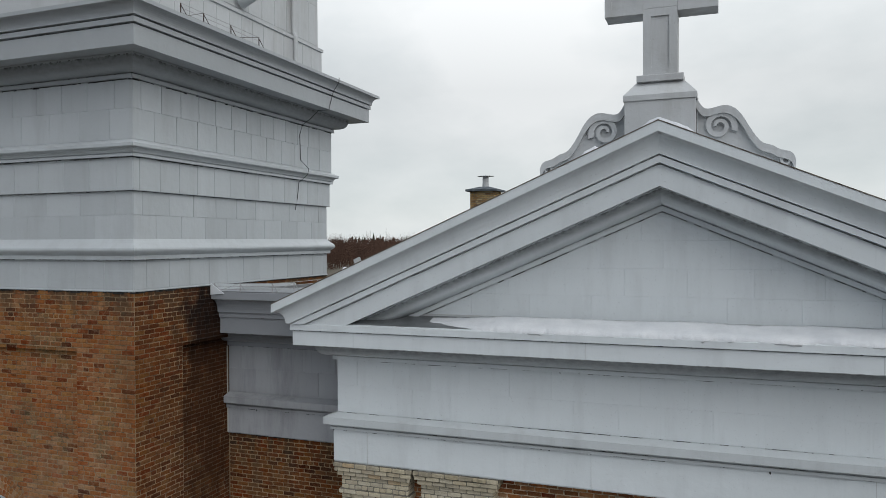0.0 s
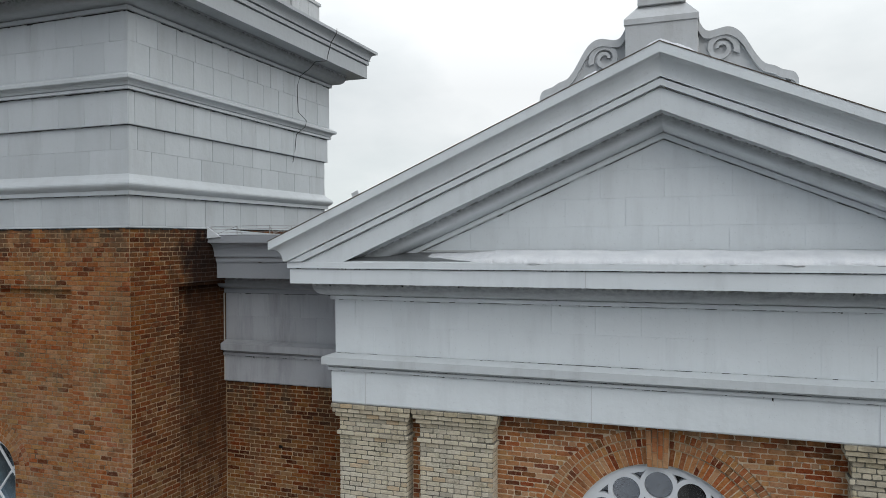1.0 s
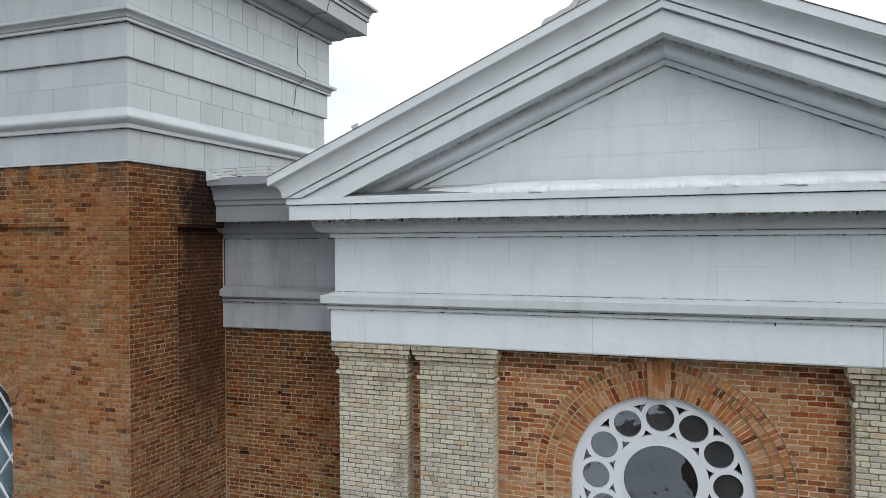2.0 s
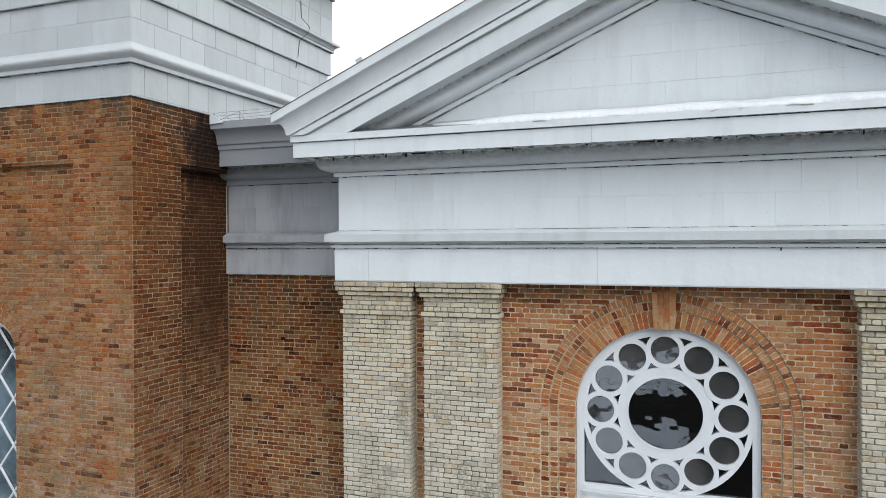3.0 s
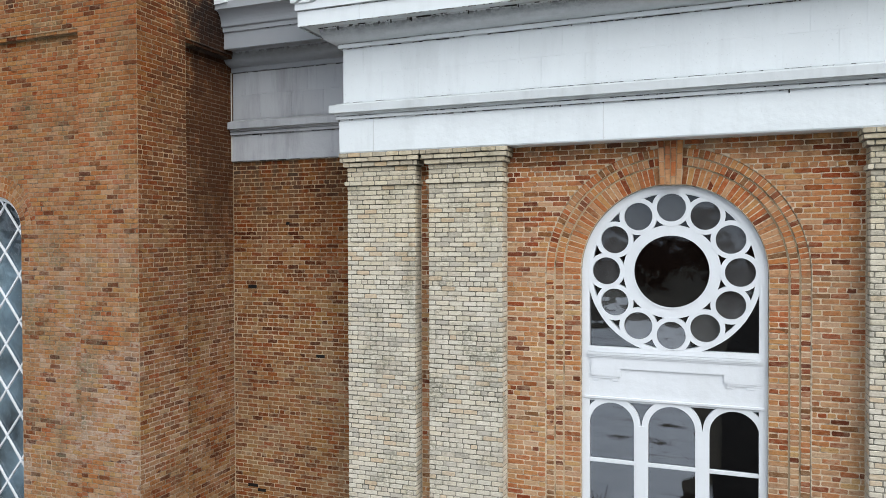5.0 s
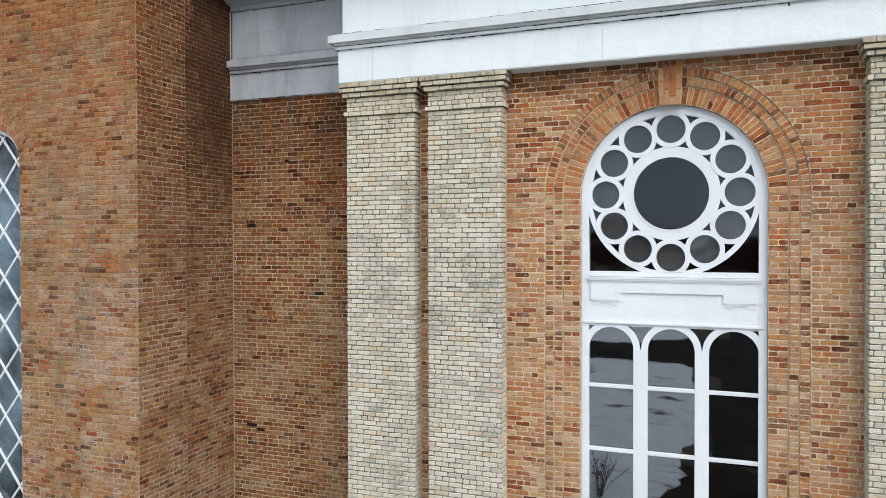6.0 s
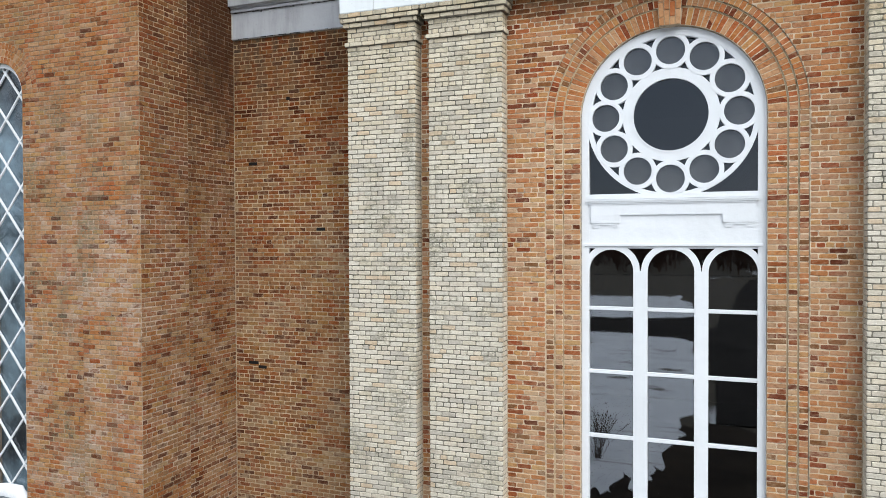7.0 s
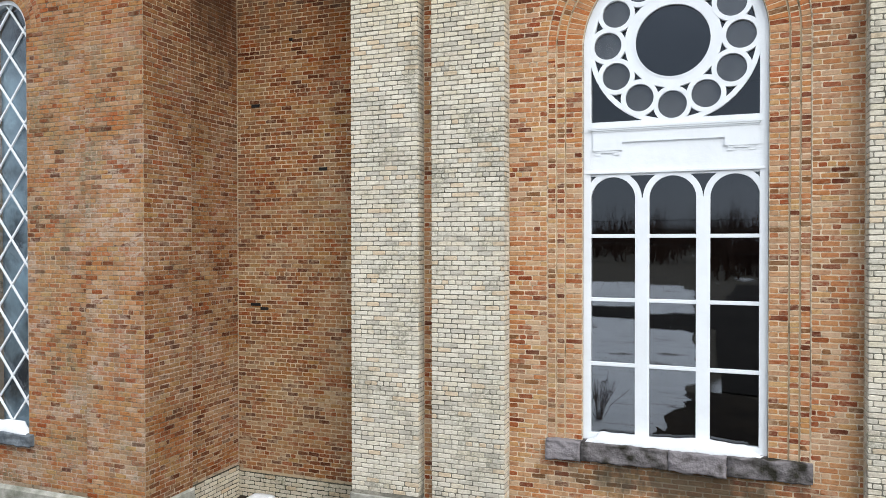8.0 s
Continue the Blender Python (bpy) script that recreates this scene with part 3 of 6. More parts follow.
def arch_band(cx, r0, r1, y0, y1, z0, zs, segs=40):
    """A band with two upright legs and a half-round head."""
    bm = bmesh.new()
    a, b = arch_line(cx, r0, z0, zs, segs), arch_line(cx, r1, z0, zs, segs)
    rows = [[bm.verts.new((x, y, z)) for x, z in line] for line, y in ((a, y0), (b, y0), (b, y1), (a, y1))]
    for q in range(4):
        r, s = rows[q], rows[(q + 1) % 4]
        for i in range(len(r) - 1):
            bm.faces.new((r[i], r[i + 1], s[i + 1], s[i]))
    bm.faces.new([r[0] for r in rows])
    bm.faces.new([r[-1] for r in rows])
    return bm


def arch_pane(cx, r, y, z0, zs, segs=24):
    bm = bmesh.new()
    bm.faces.new([bm.verts.new((x, y, z)) for x, z in arch_line(cx, r, z0, zs, segs)])
    return bm


def plate_with_arch(bm, x0, x1, z0, z1, cx, r, zb, zs, y0, y1, segs=40):
    """A wall plate with a round-headed opening through it."""
    box(bm, x0, cx - r, y0, y1, z0, z1)
    box(bm, cx + r, x1, y0, y1, z0, z1)
    if zb > z0:
        box(bm, cx - r, cx + r, y0, y1, z0, zb)
    for i in range(segs):
        a, b = math.pi * i / segs, math.pi * (i + 1) / segs
        xa, za, xb, zb2 = cx - r * math.cos(a), zs + r * math.sin(a), cx - r * math.cos(b), zs + r * math.sin(b)
        hexa(bm, [(xa, y0, za), (xb, y0, zb2), (xb, y0, z1), (xa, y0, z1), (xa, y1, za), (xb, y1, zb2), (xb, y1, z1), (xa, y1, z1)])


def tube(name, pts, radius, material, parent=None, label="", sides=6):
    bm = bmesh.new()
    pts = [Vector(p) for p in pts]
    rings = []
    for i, p in enumerate(pts):
        d = (pts[min(i + 1, len(pts) - 1)] - pts[max(i - 1, 0)]).normalized()
        u = d.orthogonal().normalized() if abs(d.z) > 0.9 else d.cross(Vector((0, 0, 1))).normalized()
        v = d.cross(u)
        rings.append([bm.verts.new(p + (u * math.cos(2 * math.pi * k / sides) + v * math.sin(2 * math.pi * k / sides)) * radius) for k in range(sides)])
    for r, s in zip(rings, rings[1:]):
        for k in range(sides):
            bm.faces.new((r[k], r[(k + 1) % sides], s[(k + 1) % sides], s[k]))
    bm.faces.new(rings[0])
    bm.faces.new(rings[-1])
    return part(name, bm, material, parent, label)


# ---- bricks ----
COURSE, PITCH, JOINT = 0.0705, 0.21, 0.0125
TOP = 8.925


def ring_faces(k):
    """Faces of a piece with a front of k corners: back, rim and front rows of points."""
    faces = [tuple(2 * k + i for i in range(k))]
    for i in range(k):
        j = (i + 1) % k
        faces += [(k + i, k + j, 2 * k + j, 2 * k + i), (i, j, k + j, k + i)]
    return faces


def brick_shape(length, height, depth=0.03, c=0.004):
    """Corner points and faces of a brick with blunted corners lying along x, its face at y = 0 looking towards -y."""
    pts = []
    for inset, y in ((0.0, depth), (0.0, c), (c, 0.0)):
        a, b, k = length / 2 - inset, height / 2 - inset, 0.011 if length > 0.06 else 0.006
        pts += [(-a + k, y, -b), (a - k, y, -b), (a, y, -b + k * 0.8), (a, y, b - k * 0.8), (a - k, y, b), (-a + k, y, b), (-a, y, b - k * 0.8), (-a, y, -b + k * 0.8)]
    return pts, ring_faces(8)


BRICK_DATA = {}


def worn(pts, by):
    """The corners of a brick pushed a little out of true, the front rim and face together."""
    off = [(random.uniform(-by, by), random.uniform(-by, by)) for _ in range(8)]
    return [(x + off[i % 8][0], y, z + off[i % 8][1]) if i > 7 else (x, y, z) for i, (x, y, z) in enumerate(pts)]


def brick_data(length, height, material):
    key = (round(length, 3), round(height, 3), material.name, random.randrange(7))
    if key not in BRICK_DATA:
        pts, faces = brick_shape(length, height)
        pts = worn(pts, 0.0035)
        d = bpy.data.meshes.new("brick")
        d.from_pydata(pts, [], faces)
        d.materials.append(material)
        BRICK_DATA[key] = d
    return BRICK_DATA[key]


class Brickwork:
    """Collects the bricks of one wall: the full ones of a chosen stretch become parts, the rest one joined mesh."""

    def __init__(self, parent, material, near, limit=280):
        self.parent, self.material, self.near, self.limit = parent, material, near, limit
        self.pts, self.faces, self.made = [], [], 0

    def add(self, place, turn, length, height=COURSE - JOINT, proud=0.0):
        m = Matrix.Translation(place) @ Matrix.Rotation(turn, 4, "Z") @ pose(0, random.uniform(-0.0018, 0.0012) - proud, random.uniform(-0.0015, 0.0015), random.uniform(-0.9, 0.9), random.uniform(-0.5, 0.5), random.uniform(-0.3, 0.3))
        if self.made < self.limit and abs(length - (PITCH - JOINT)) < 0.002 and self.near[0] < place[2] < self.near[1]:
            shared("brick", brick_data(length, height, self.material), self.material, self.parent, m)
            self.made += 1
            return
        pts, faces = brick_shape(length, height)
        k = len(self.pts)
        self.pts += [m @ Vector(p) for p in worn(pts, 0.004)]
        self.faces += [tuple(k + i for i in f) for f in faces]

    def done(self):
        d = bpy.data.meshes.new("brickwork")
        d.from_pydata([tuple(p) for p in self.pts], [], self.faces)
        ob = finish("brickwork", d, self.material, self.parent)
        return tagged(ob, kind="stuff")


def lay(work, origin, turn, u0, u1, z0, z1, gaps=None, proud=None, top=TOP, widen=None):
    """Running bond on an upright face: origin is the face's plan point at u = 0, turn its angle, gaps(z) gives the spans left out."""
    ux, uy = math.cos(turn), math.sin(turn)
    k0, k1 = int(math.ceil((top - z1) / COURSE - 0.02)), int((top - z0) / COURSE + 0.001)
    for k in range(k0, k1):
        zc = top - (k + 0.5) * COURSE
        spans = [(u0, u1)]
        if widen:
            spans = [(u0 - widen(k), u1 + widen(k))]
        for g0, g1 in (gaps(zc) if gaps else ()):
            nxt = []
            for a, b in spans:
                if g1 <= a or g0 >= b:
                    nxt.append((a, b))
                else:
                    if g0 > a:
                        nxt.append((a, g0))
                    if g1 < b:
                        nxt.append((g1, b))
            spans = nxt
        headers = (k % 11 == 5)
        pitch = PITCH / 2 if headers else PITCH
        shift = (0.5 * pitch if k % 2 else 0.0) + 0.013 * math.sin(k * 1.7)
        for a, b in spans:
            u = math.floor((a - shift) / pitch) * pitch + shift
            cuts = [a]
            while u < b:
                if a + 0.045 < u < b - 0.045:
                    cuts.append(u)
                u += pitch
            cuts.append(b)
            for c, d in zip(cuts, cuts[1:]):
                if d - c < 0.02:
                    continue
                uc, ln = (c + d) / 2, d - c - JOINT
                work.add((origin[0] + ux * uc, origin[1] + uy * uc, zc), turn, ln, proud=proud(k) if proud else 0.0)


# ---- plan ----
WALL_Y, PIL_Y, LINK_Y, FRIEZE_Y = -0.13, -0.363, 0.35, -0.38
FX0, FX1 = -4.683, 4.70                      # facade block between its outer pilaster edges
ARCH_R, ARCH_Z = 1.19, 7.16                  # great window: radius and springing height
TX0, TX1, TY0, TY1 = -12.96, -7.097, -2.088, 3.47   # bell tower
TPAN_X, TPAN_Y = -7.30, -1.99                # recessed tower panels
GX = 0.10                                    # middle of the gable
UP, SIDE = 0.0, math.pi / 2

# ---- ground and distance ----
def ground_sheet():
    bm = bmesh.new()
    ks = [-2600, -900, -400, -200, -110, -70, -45, -30, -20, -14, -10, -6, -3, 0, 3, 6, 10, 14, 20, 30, 45, 70, 110, 200, 400, 900, 2600]
    grid = {}
    for i, x in enumerate(ks):
        for j, y in enumerate(ks):
            d = math.hypot(x, y)
            h = 0.0 if d < 75 else 0.25 * noise.noise((x * 0.05, y * 0.05, 0.3)) + min(d, 900) * 0.004 * noise.noise((x * 0.004, y * 0.004, 2.0))
            grid[i, j] = bm.verts.new((x, y, h))
    for i in range(len(ks) - 1):
        for j in range(len(ks) - 1):
            bm.faces.new((grid[i, j], grid[i + 1, j], grid[i + 1, j + 1], grid[i, j + 1]))
    return bm


ground = tagged(part("ground", ground_sheet(), M_FIELD, None), "thawing snow and winter grass round the church", "ground", "", "structure")

road_bm = bmesh.new()
edge = [(-70, -37), (-30, -33), (-8, -30), (-1.5, -29), (0.3, -26), (0.5, -12), (8, -11), (30, -13), (60, -22), (60, -110), (14, -120), (3, -90), (1.2, -60), (0.6, -40), (-6, -36), (-30, -39), (-70, -43)]
top_ring = [road_bm.verts.new((x, y, 0.05)) for x, y in edge]
low_ring = [road_bm.verts.new((x * 1.01, y - 0.3, -0.6)) for x, y in edge]
road_bm.faces.new(top_ring)
for i in range(len(edge)):
    j = (i + 1) % len(edge)
    road_bm.faces.new((top_ring[i], top_ring[j], low_ring[j], low_ring[i]))
tagged(part("road", road_bm, M_ASPHALT), "dark wet asphalt road and yard cleared of snow", "road", "", "structure")


def flat_sheet(rim, top):
    """A thin sheet lying on the ground inside a rim."""
    bm = bmesh.new()
    up = [bm.verts.new((x, y, top)) for x, y in rim]
    low = [bm.verts.new((x, y, -0.2)) for x, y in rim]
    bm.faces.new(up)
    for i in range(len(rim)):
        j = (i + 1) % len(rim)
        bm.faces.new((up[i], up[j], low[j], low[i]))
    return bm


rim = []
for i in range(360):
    a = i * math.pi / 180
    c, s = math.cos(a), math.sin(a)
    wob = 0.10 * noise.noise((c * 2, s * 2, 6)) + 0.05 * noise.noise((c * 9, s * 9, 8)) + 0.02 * noise.noise((c * 30, s * 30, 2))
    x = -4.6 + 4.4 * math.copysign(abs(c) ** 0.4, c)
    y = -31 + 25.5 * math.copysign(abs(s) ** 0.35, s) * (1 + wob)
    x -= 0.14 * max(0.0, -y - 16) if x < -5 else 0.04 * max(0.0, -y - 14)
    rim.append((x + 4 * wob + 0.5 * noise.noise((y * 0.5, 3, 1)) + 0.2 * noise.noise((y * 2, 7, 1)), y))
tagged(part("snow_field", flat_sheet(rim, 0.04), M_OLD_SNOW), "wide sheet of old snow beside the dark road", "snow", "", "structure")

rim = []
for i in range(360):
    a = i * math.pi / 180
    c, s = math.cos(a), math.sin(a)
    r = 15.6 + 2 * noise.noise((c * 2, s * 2, 0)) + 1.2 * noise.noise((c * 7, s * 7, 3)) + 0.4 * noise.noise((c * 30, s * 30, 5))
    rim.append((-2 + r * 1.7 * c, 3 + r * s))
tagged(part("pavement", flat_sheet(rim, 0.025), M_YARD), "dark wet bare ground round the church walls", "ground", "", "structure")


def woods(kind, spots, tall):
    """Far trees as one mesh: bare crowns of thin upright twigs, or jagged firs."""
    pts, faces = [], []
    for x, y, z in spots:
        h = tall * random.uniform(0.7, 1.15)
        if kind == "fir":
            w = h * random.uniform(0.16, 0.24)
            for lvl in range(4):
                zb, zt, r = z + h * (0.1 + 0.2 * lvl), z + h * (0.45 + 0.19 * lvl), w * (1.05 - 0.24 * lvl)
                k, n = len(pts), 6
                a0 = random.random() * 6
                for i in range(n):
                    rr = r * random.uniform(0.7, 1.2)
                    pts.append((x + rr * math.cos(a0 + i * 6.283 / n), y + rr * math.sin(a0 + i * 6.283 / n), zb + random.uniform(-0.04, 0.03) * h))
                pts.append((x, y, zt))
                faces += [(k + i, k + (i + 1) % n, k + n) for i in range(n)]
        elif kind == "crown":
            wide = h * random.uniform(0.16, 0.26)
            for q in range(24):
                a, f = random.random() * 6.283, random.random()
                out = wide * math.sqrt(random.random()) * (1.15 - 0.75 * f)
                cx, cy, zc, r = x + out * math.cos(a), y + out * math.sin(a), z + h * (0.05 + 0.76 * f), h * random.uniform(0.012, 0.03)
                k = len(pts)
                for dx, dy, dz in ((1, 0, 0.1), (-0.5, 0.87, -0.1), (-0.5, -0.87, 0), (0, 0, 1.5), (0, 0, -1.2)):
                    j = r * random.uniform(0.6, 1.4)
                    pts.append((cx + dx * j, cy + dy * j, zc + dz * j))
                faces += [(k, k + 1, k + 3), (k + 1, k + 2, k + 3), (k + 2, k, k + 3), (k + 1, k, k + 4), (k + 2, k + 1, k + 4), (k, k + 2, k + 4)]
        else:
            for q in range(20):
                a, lean = random.random() * 6.283, random.uniform(0.02, 0.30)
                zb = z + (0 if q < 2 else h * random.uniform(0.1, 0.55))
                zt = zb + (h * random.uniform(0.8, 1.0) if q < 2 else h * random.uniform(0.25, 0.5))
                zt = min(zt, z + h * 1.02)
                rb = 0.14 if q < 2 else 0.09
                dx, dy = math.cos(a) * lean * (zt - zb), math.sin(a) * lean * (zt - zb)
                ox, oy = (0, 0) if q < 2 else (random.uniform(-0.1, 0.1) * h, random.uniform(-0.1, 0.1) * h)
                k = len(pts)
                for i in range(3):
                    pts.append((x + ox + rb * math.cos(i * 2.094), y + oy + rb * math.sin(i * 2.094), zb))
                pts.append((x + ox + dx, y + oy + dy, zt))
                faces += [(k, k + 1, k + 3), (k + 1, k + 2, k + 3), (k + 2, k, k + 3)]
    d = bpy.data.meshes.new("woods")
    d.from_pydata(pts, [], faces)
    return d


def fan(n, a0, a1, r0, r1):
    out = []
    for _ in range(n):
        a, r = radians(random.uniform(a0, a1)), random.uniform(r0, r1)
        x, y = math.sin(a) * r, math.cos(a) * r
        out.append((x, y, -0.5))
    return out


tagged(finish("far_woods", woods("bare", fan(6600, -60, 30, 300, 820), 16.8), M_BARK), "brown leafless winter woods behind the church", "woods", "", "stuff")
tagged(finish("far_thicket", woods("crown", fan(5600, -60, 30, 300, 850), 16.2), M_BARK), "dense brown undergrowth of the winter woods", "woods", "", "stuff")
tagged(finish("far_firs", woods("fir", fan(420, -60, 30, 560, 850), 18.0), M_FIR), "dark evergreen trees among the winter woods", "woods", "", "stuff")
tagged(finish("opposite_woods", woods("bare", fan(2600, 120, 240, 95, 300), 10.0), M_BARK), "brown leafless woods beyond the snowy yard", "woods", "", "stuff")
tagged(finish("opposite_firs", woods("fir", fan(70, 110, 250, 200, 400), 9), M_FIR), "dark evergreen trees beyond the snowy yard", "woods", "", "stuff")

def bare_shrub(x, y, tall, label):
    """A leafless shrub: forked twigs from one foot."""
    t = thing("shrub", (x, y, 0.03), label, "shrub", "leafless shrubs in the yard")
    for k in range(30):
        a, lean, h = random.random() * 6.283, random.uniform(0.15, 0.9), tall * random.uniform(0.6, 1.0)
        top = (x + math.cos(a) * lean * h, y + math.sin(a) * lean * h, 0.03 + h)
        mid = (x + math.cos(a) * lean * h * 0.4, y + math.sin(a) * lean * h * 0.4, 0.03 + h * 0.5)
        tube("twig", [(x + math.cos(a) * 0.04, y + math.sin(a) * 0.04, 0.0), mid, top], 0.006, M_BARK, t, "", 4)
        tube("twig", [mid, (mid[0] + random.uniform(-0.3, 0.3) * h, mid[1] + random.uniform(-0.3, 0.3) * h, mid[2] + h * 0.4)], 0.004, M_BARK, t, "", 4)


bare_shrub(-2.3, -8.2, 1.2, "leafless brown shrub standing in the snow")
bare_shrub(-3.4, -7.9, 0.8, "small leafless brown shrub standing in the snow")
for k, (z, sag, y) in enumerate(((4.9, 0.7, -15.0), (5.35, 0.6, -15.25), (5.8, 0.7, -15.5))):
    span = [(-30 + 2.5 * i, y - 0.06 * (i - 12), z - sag * (1 - ((i - 12) / 12) ** 2)) for i in range(25)]
    if k == 0:
        for end in (0, -1):
            px, py, _ = span[end]
            pole = thing("utility_pole", (px, py - 0.25, 0), "grey weathered wooden utility pole beside the yard", "utility pole", "utility poles")
            tube("shaft", [(px, py - 0.25, -0.3), (px, py - 0.25, 7.6)], 0.13, M_BARK, pole, "", 10)
            tube("bracket", [(px, py + 0.05, 4.9), (px, py - 0.55, 5.8)], 0.035, M_RUST, pole)
    tagged(tube("overhead_wire", span, 0.014, M_CABLE), "slack black overhead wire across the yard", "wire", "overhead wires")

# ---- facade wall ----
wb = bmesh.new()
plate_with_arch(wb, FX0 + 0.03, FX1 - 0.03, 0, TOP, 0, 1.675, 1.42, ARCH_Z, WALL_Y + 0.004, -0.04)
plate_with_arch(wb, FX0 + 0.03, FX1 - 0.03, 0, TOP, 0, ARCH_R + 0.002, 1.42, ARCH_Z, -0.04, 0.34)
bmesh.ops.remove_doubles(wb, verts=wb.verts, dist=0.0005)
wall_facade = tagged(part("wall_facade", wb, M_MORTAR), "weathered orange-red brick church wall with pale mortar joints", "wall", "", "structure")
for r0, r1, y in ((ARCH_R + 0.003, 1.419, -0.070), (1.439, 1.541, -0.092), (1.561, 1.672, -0.113)):
    part("arch_order", arch_band(0, r0, r1, y, -0.03, 1.69, ARCH_Z), M_MORTAR, wall_facade)
part("arch_joint", arch_band(0, 1.4195, 1.4385, -0.0725, -0.02, 1.69, ARCH_Z), M_JOINT, wall_facade, "mortar bead between the arch orders")
part("arch_joint", arch_band(0, 1.5415, 1.5605, -0.0945, -0.02, 1.69, ARCH_Z), M_JOINT, wall_facade, "mortar bead between the arch orders")

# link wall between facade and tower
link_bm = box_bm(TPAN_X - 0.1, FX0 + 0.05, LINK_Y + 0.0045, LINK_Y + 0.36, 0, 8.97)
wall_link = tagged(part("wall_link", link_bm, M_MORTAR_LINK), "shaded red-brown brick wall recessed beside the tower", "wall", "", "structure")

# nave behind, closing the place
nave_bm = bmesh.new()
box(nave_bm, -5.2, -4.85, 0.72, 16, 0, 10.9)
box(nave_bm, 5.05, 5.4, 0.72, 16, 0, 10.9)
box(nave_bm, -4.85, 5.05, 15.7, 16, 0, 10.9)
tagged(part("wall_nave", nave_bm, M_MORTAR), "plain nave walls behind the facade", "wall", "", "structure")

# room behind the great window, painted near black in place of an unlit nave
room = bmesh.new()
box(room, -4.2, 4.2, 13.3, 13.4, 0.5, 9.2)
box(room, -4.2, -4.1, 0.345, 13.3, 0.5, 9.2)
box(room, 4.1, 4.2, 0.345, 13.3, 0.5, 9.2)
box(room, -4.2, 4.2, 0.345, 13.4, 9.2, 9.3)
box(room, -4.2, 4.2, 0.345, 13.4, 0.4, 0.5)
tagged(part("wall_interior", room, M_DARK), "near-black box standing in for the unlit nave interior", "wall", "", "structure")

# ---- bell tower ----
tower = thing("bell_tower", ((TX0 + TX1) / 2, (TY0 + TY1) / 2, 0), "square brick bell tower clad above in pale grey sheet metal", "tower")
TW_X, TW_R, TW_Z = -10.03, 0.525, 7.79
tw = bmesh.new()
plate_with_arch(tw, TX0 + 0.1, TPAN_X - 0.002, 0, 10.74, TW_X, TW_R, 1.30, TW_Z, TPAN_Y + 0.0045, TPAN_Y + 0.4)
box(tw, TPAN_X - 0.4, TPAN_X - 0.0045, TPAN_Y + 0.4, TY1 - 0.05, 0, 10.74)
box(tw, TX0 + 0.05, TX0 + 0.4, TPAN_Y + 0.4, TY1 - 0.05, 0, 10.74)
box(tw, TX0 + 0.4, TPAN_X - 0.4, TY1 - 0.4, TY1 - 0.05, 0, 10.74)
box(tw, -8.19, TX1 - 0.0045, TY0 + 0.0045, -1.07, 0, 10.74)
box(tw, TX0 + 0.008, -11.87, TY0 + 0.008, -1.07, 0, 10.74)
box(tw, TX0 + 0.008, TX1 - 0.0045, TY0 + 0.0045, TY1, 10.74, 11.6)
bmesh.ops.remove_doubles(tw, verts=tw.verts, dist=0.0005)
tower_wall = part("wall", tw, M_MORTAR_TOWER, tower, "orange-red brick tower wall with proud corner piers")
corb = bmesh.new()
box(corb, -11.87, -8.19, TY0 + 0.02, TPAN_Y + 0.02, 10.69, 10.742)
part("corbel", corb, M_MORTAR_TOWER, tower)
corb = bmesh.new()
box(corb, TPAN_X - 0.02, TX1 - 0.036, -1.07, 0.36, 10.69, 10.742)
part("corbel", corb, M_MORTAR_TOWER, tower)
part("plinth", sweep([(TX0, TY1), (TX0, TY0), (TX1, TY0), (TX1, -1.07)], [(-0.02, 0), (0.03, 0), (0.03, 0.6), (-0.02, 0.655)]), M_PLINTH, tower, "grey mossy stone plinth")
TOWER_LOOP = [(TX0, TY1), (TX0, TY0), (TX1, TY0), (TX1, TY1)]
# cladding core, stepping out in three zones
part("cladding", sweep(TOWER_LOOP, [(-0.4, 11.6), (0.0, 11.6), (0.0, 13.048), (-0.4, 13.048)], True), M_METAL_TOWER, tower, "pale grey painted sheet-metal cladding")
part("cladding", sweep(TOWER_LOOP, [(-0.4, 13.07), (0.05, 13.07), (0.05, 13.58), (-0.4, 13.58)], True), M_METAL_TOWER, tower, "pale grey painted sheet-metal cladding")
part("cladding", sweep(TOWER_LOOP, [(-0.4, 13.58), (0.08, 13.58), (0.08, 14.75), (-0.4, 14.75)], True), M_METAL_TOWER, tower, "pale grey painted sheet-metal cladding")
part("drip_edge", sweep(TOWER_LOOP, [(-0.02, 11.604), (0.014, 11.604), (0.016, 11.618), (0.0, 11.632), (-0.02, 11.632)], True), M_METAL_TOWER, tower)
part("base_moulding", sweep(TOWER_LOOP, [(-0.02, 12.085), (0.02, 12.085), (0.02, 12.07), (0.06, 12.07), (0.06, 12.11)] + curve_pts((0.06, 12.13), (0.06, 12.31), -0.42, 8) + [(0.03, 12.34), (0.0, 12.38), (-0.02, 12.38)], True), M_METAL_TOWER, tower, "rounded sheet-metal base moulding")
part("string_course", sweep(TOWER_LOOP, [(0.05, 13.575), (0.065, 13.575), (0.065, 13.555), (0.11, 13.555), (0.11, 13.595), (0.085, 13.598), (0.085, 13.608)] + curve_pts((0.11, 13.61), (0.19, 13.68), 0.2, 4) + [(0.20, 13.69), (0.20, 13.735), (0.08, 13.80), (0.05, 13.80)], True), M_METAL_TOWER, tower, "projecting sheet-metal string course")
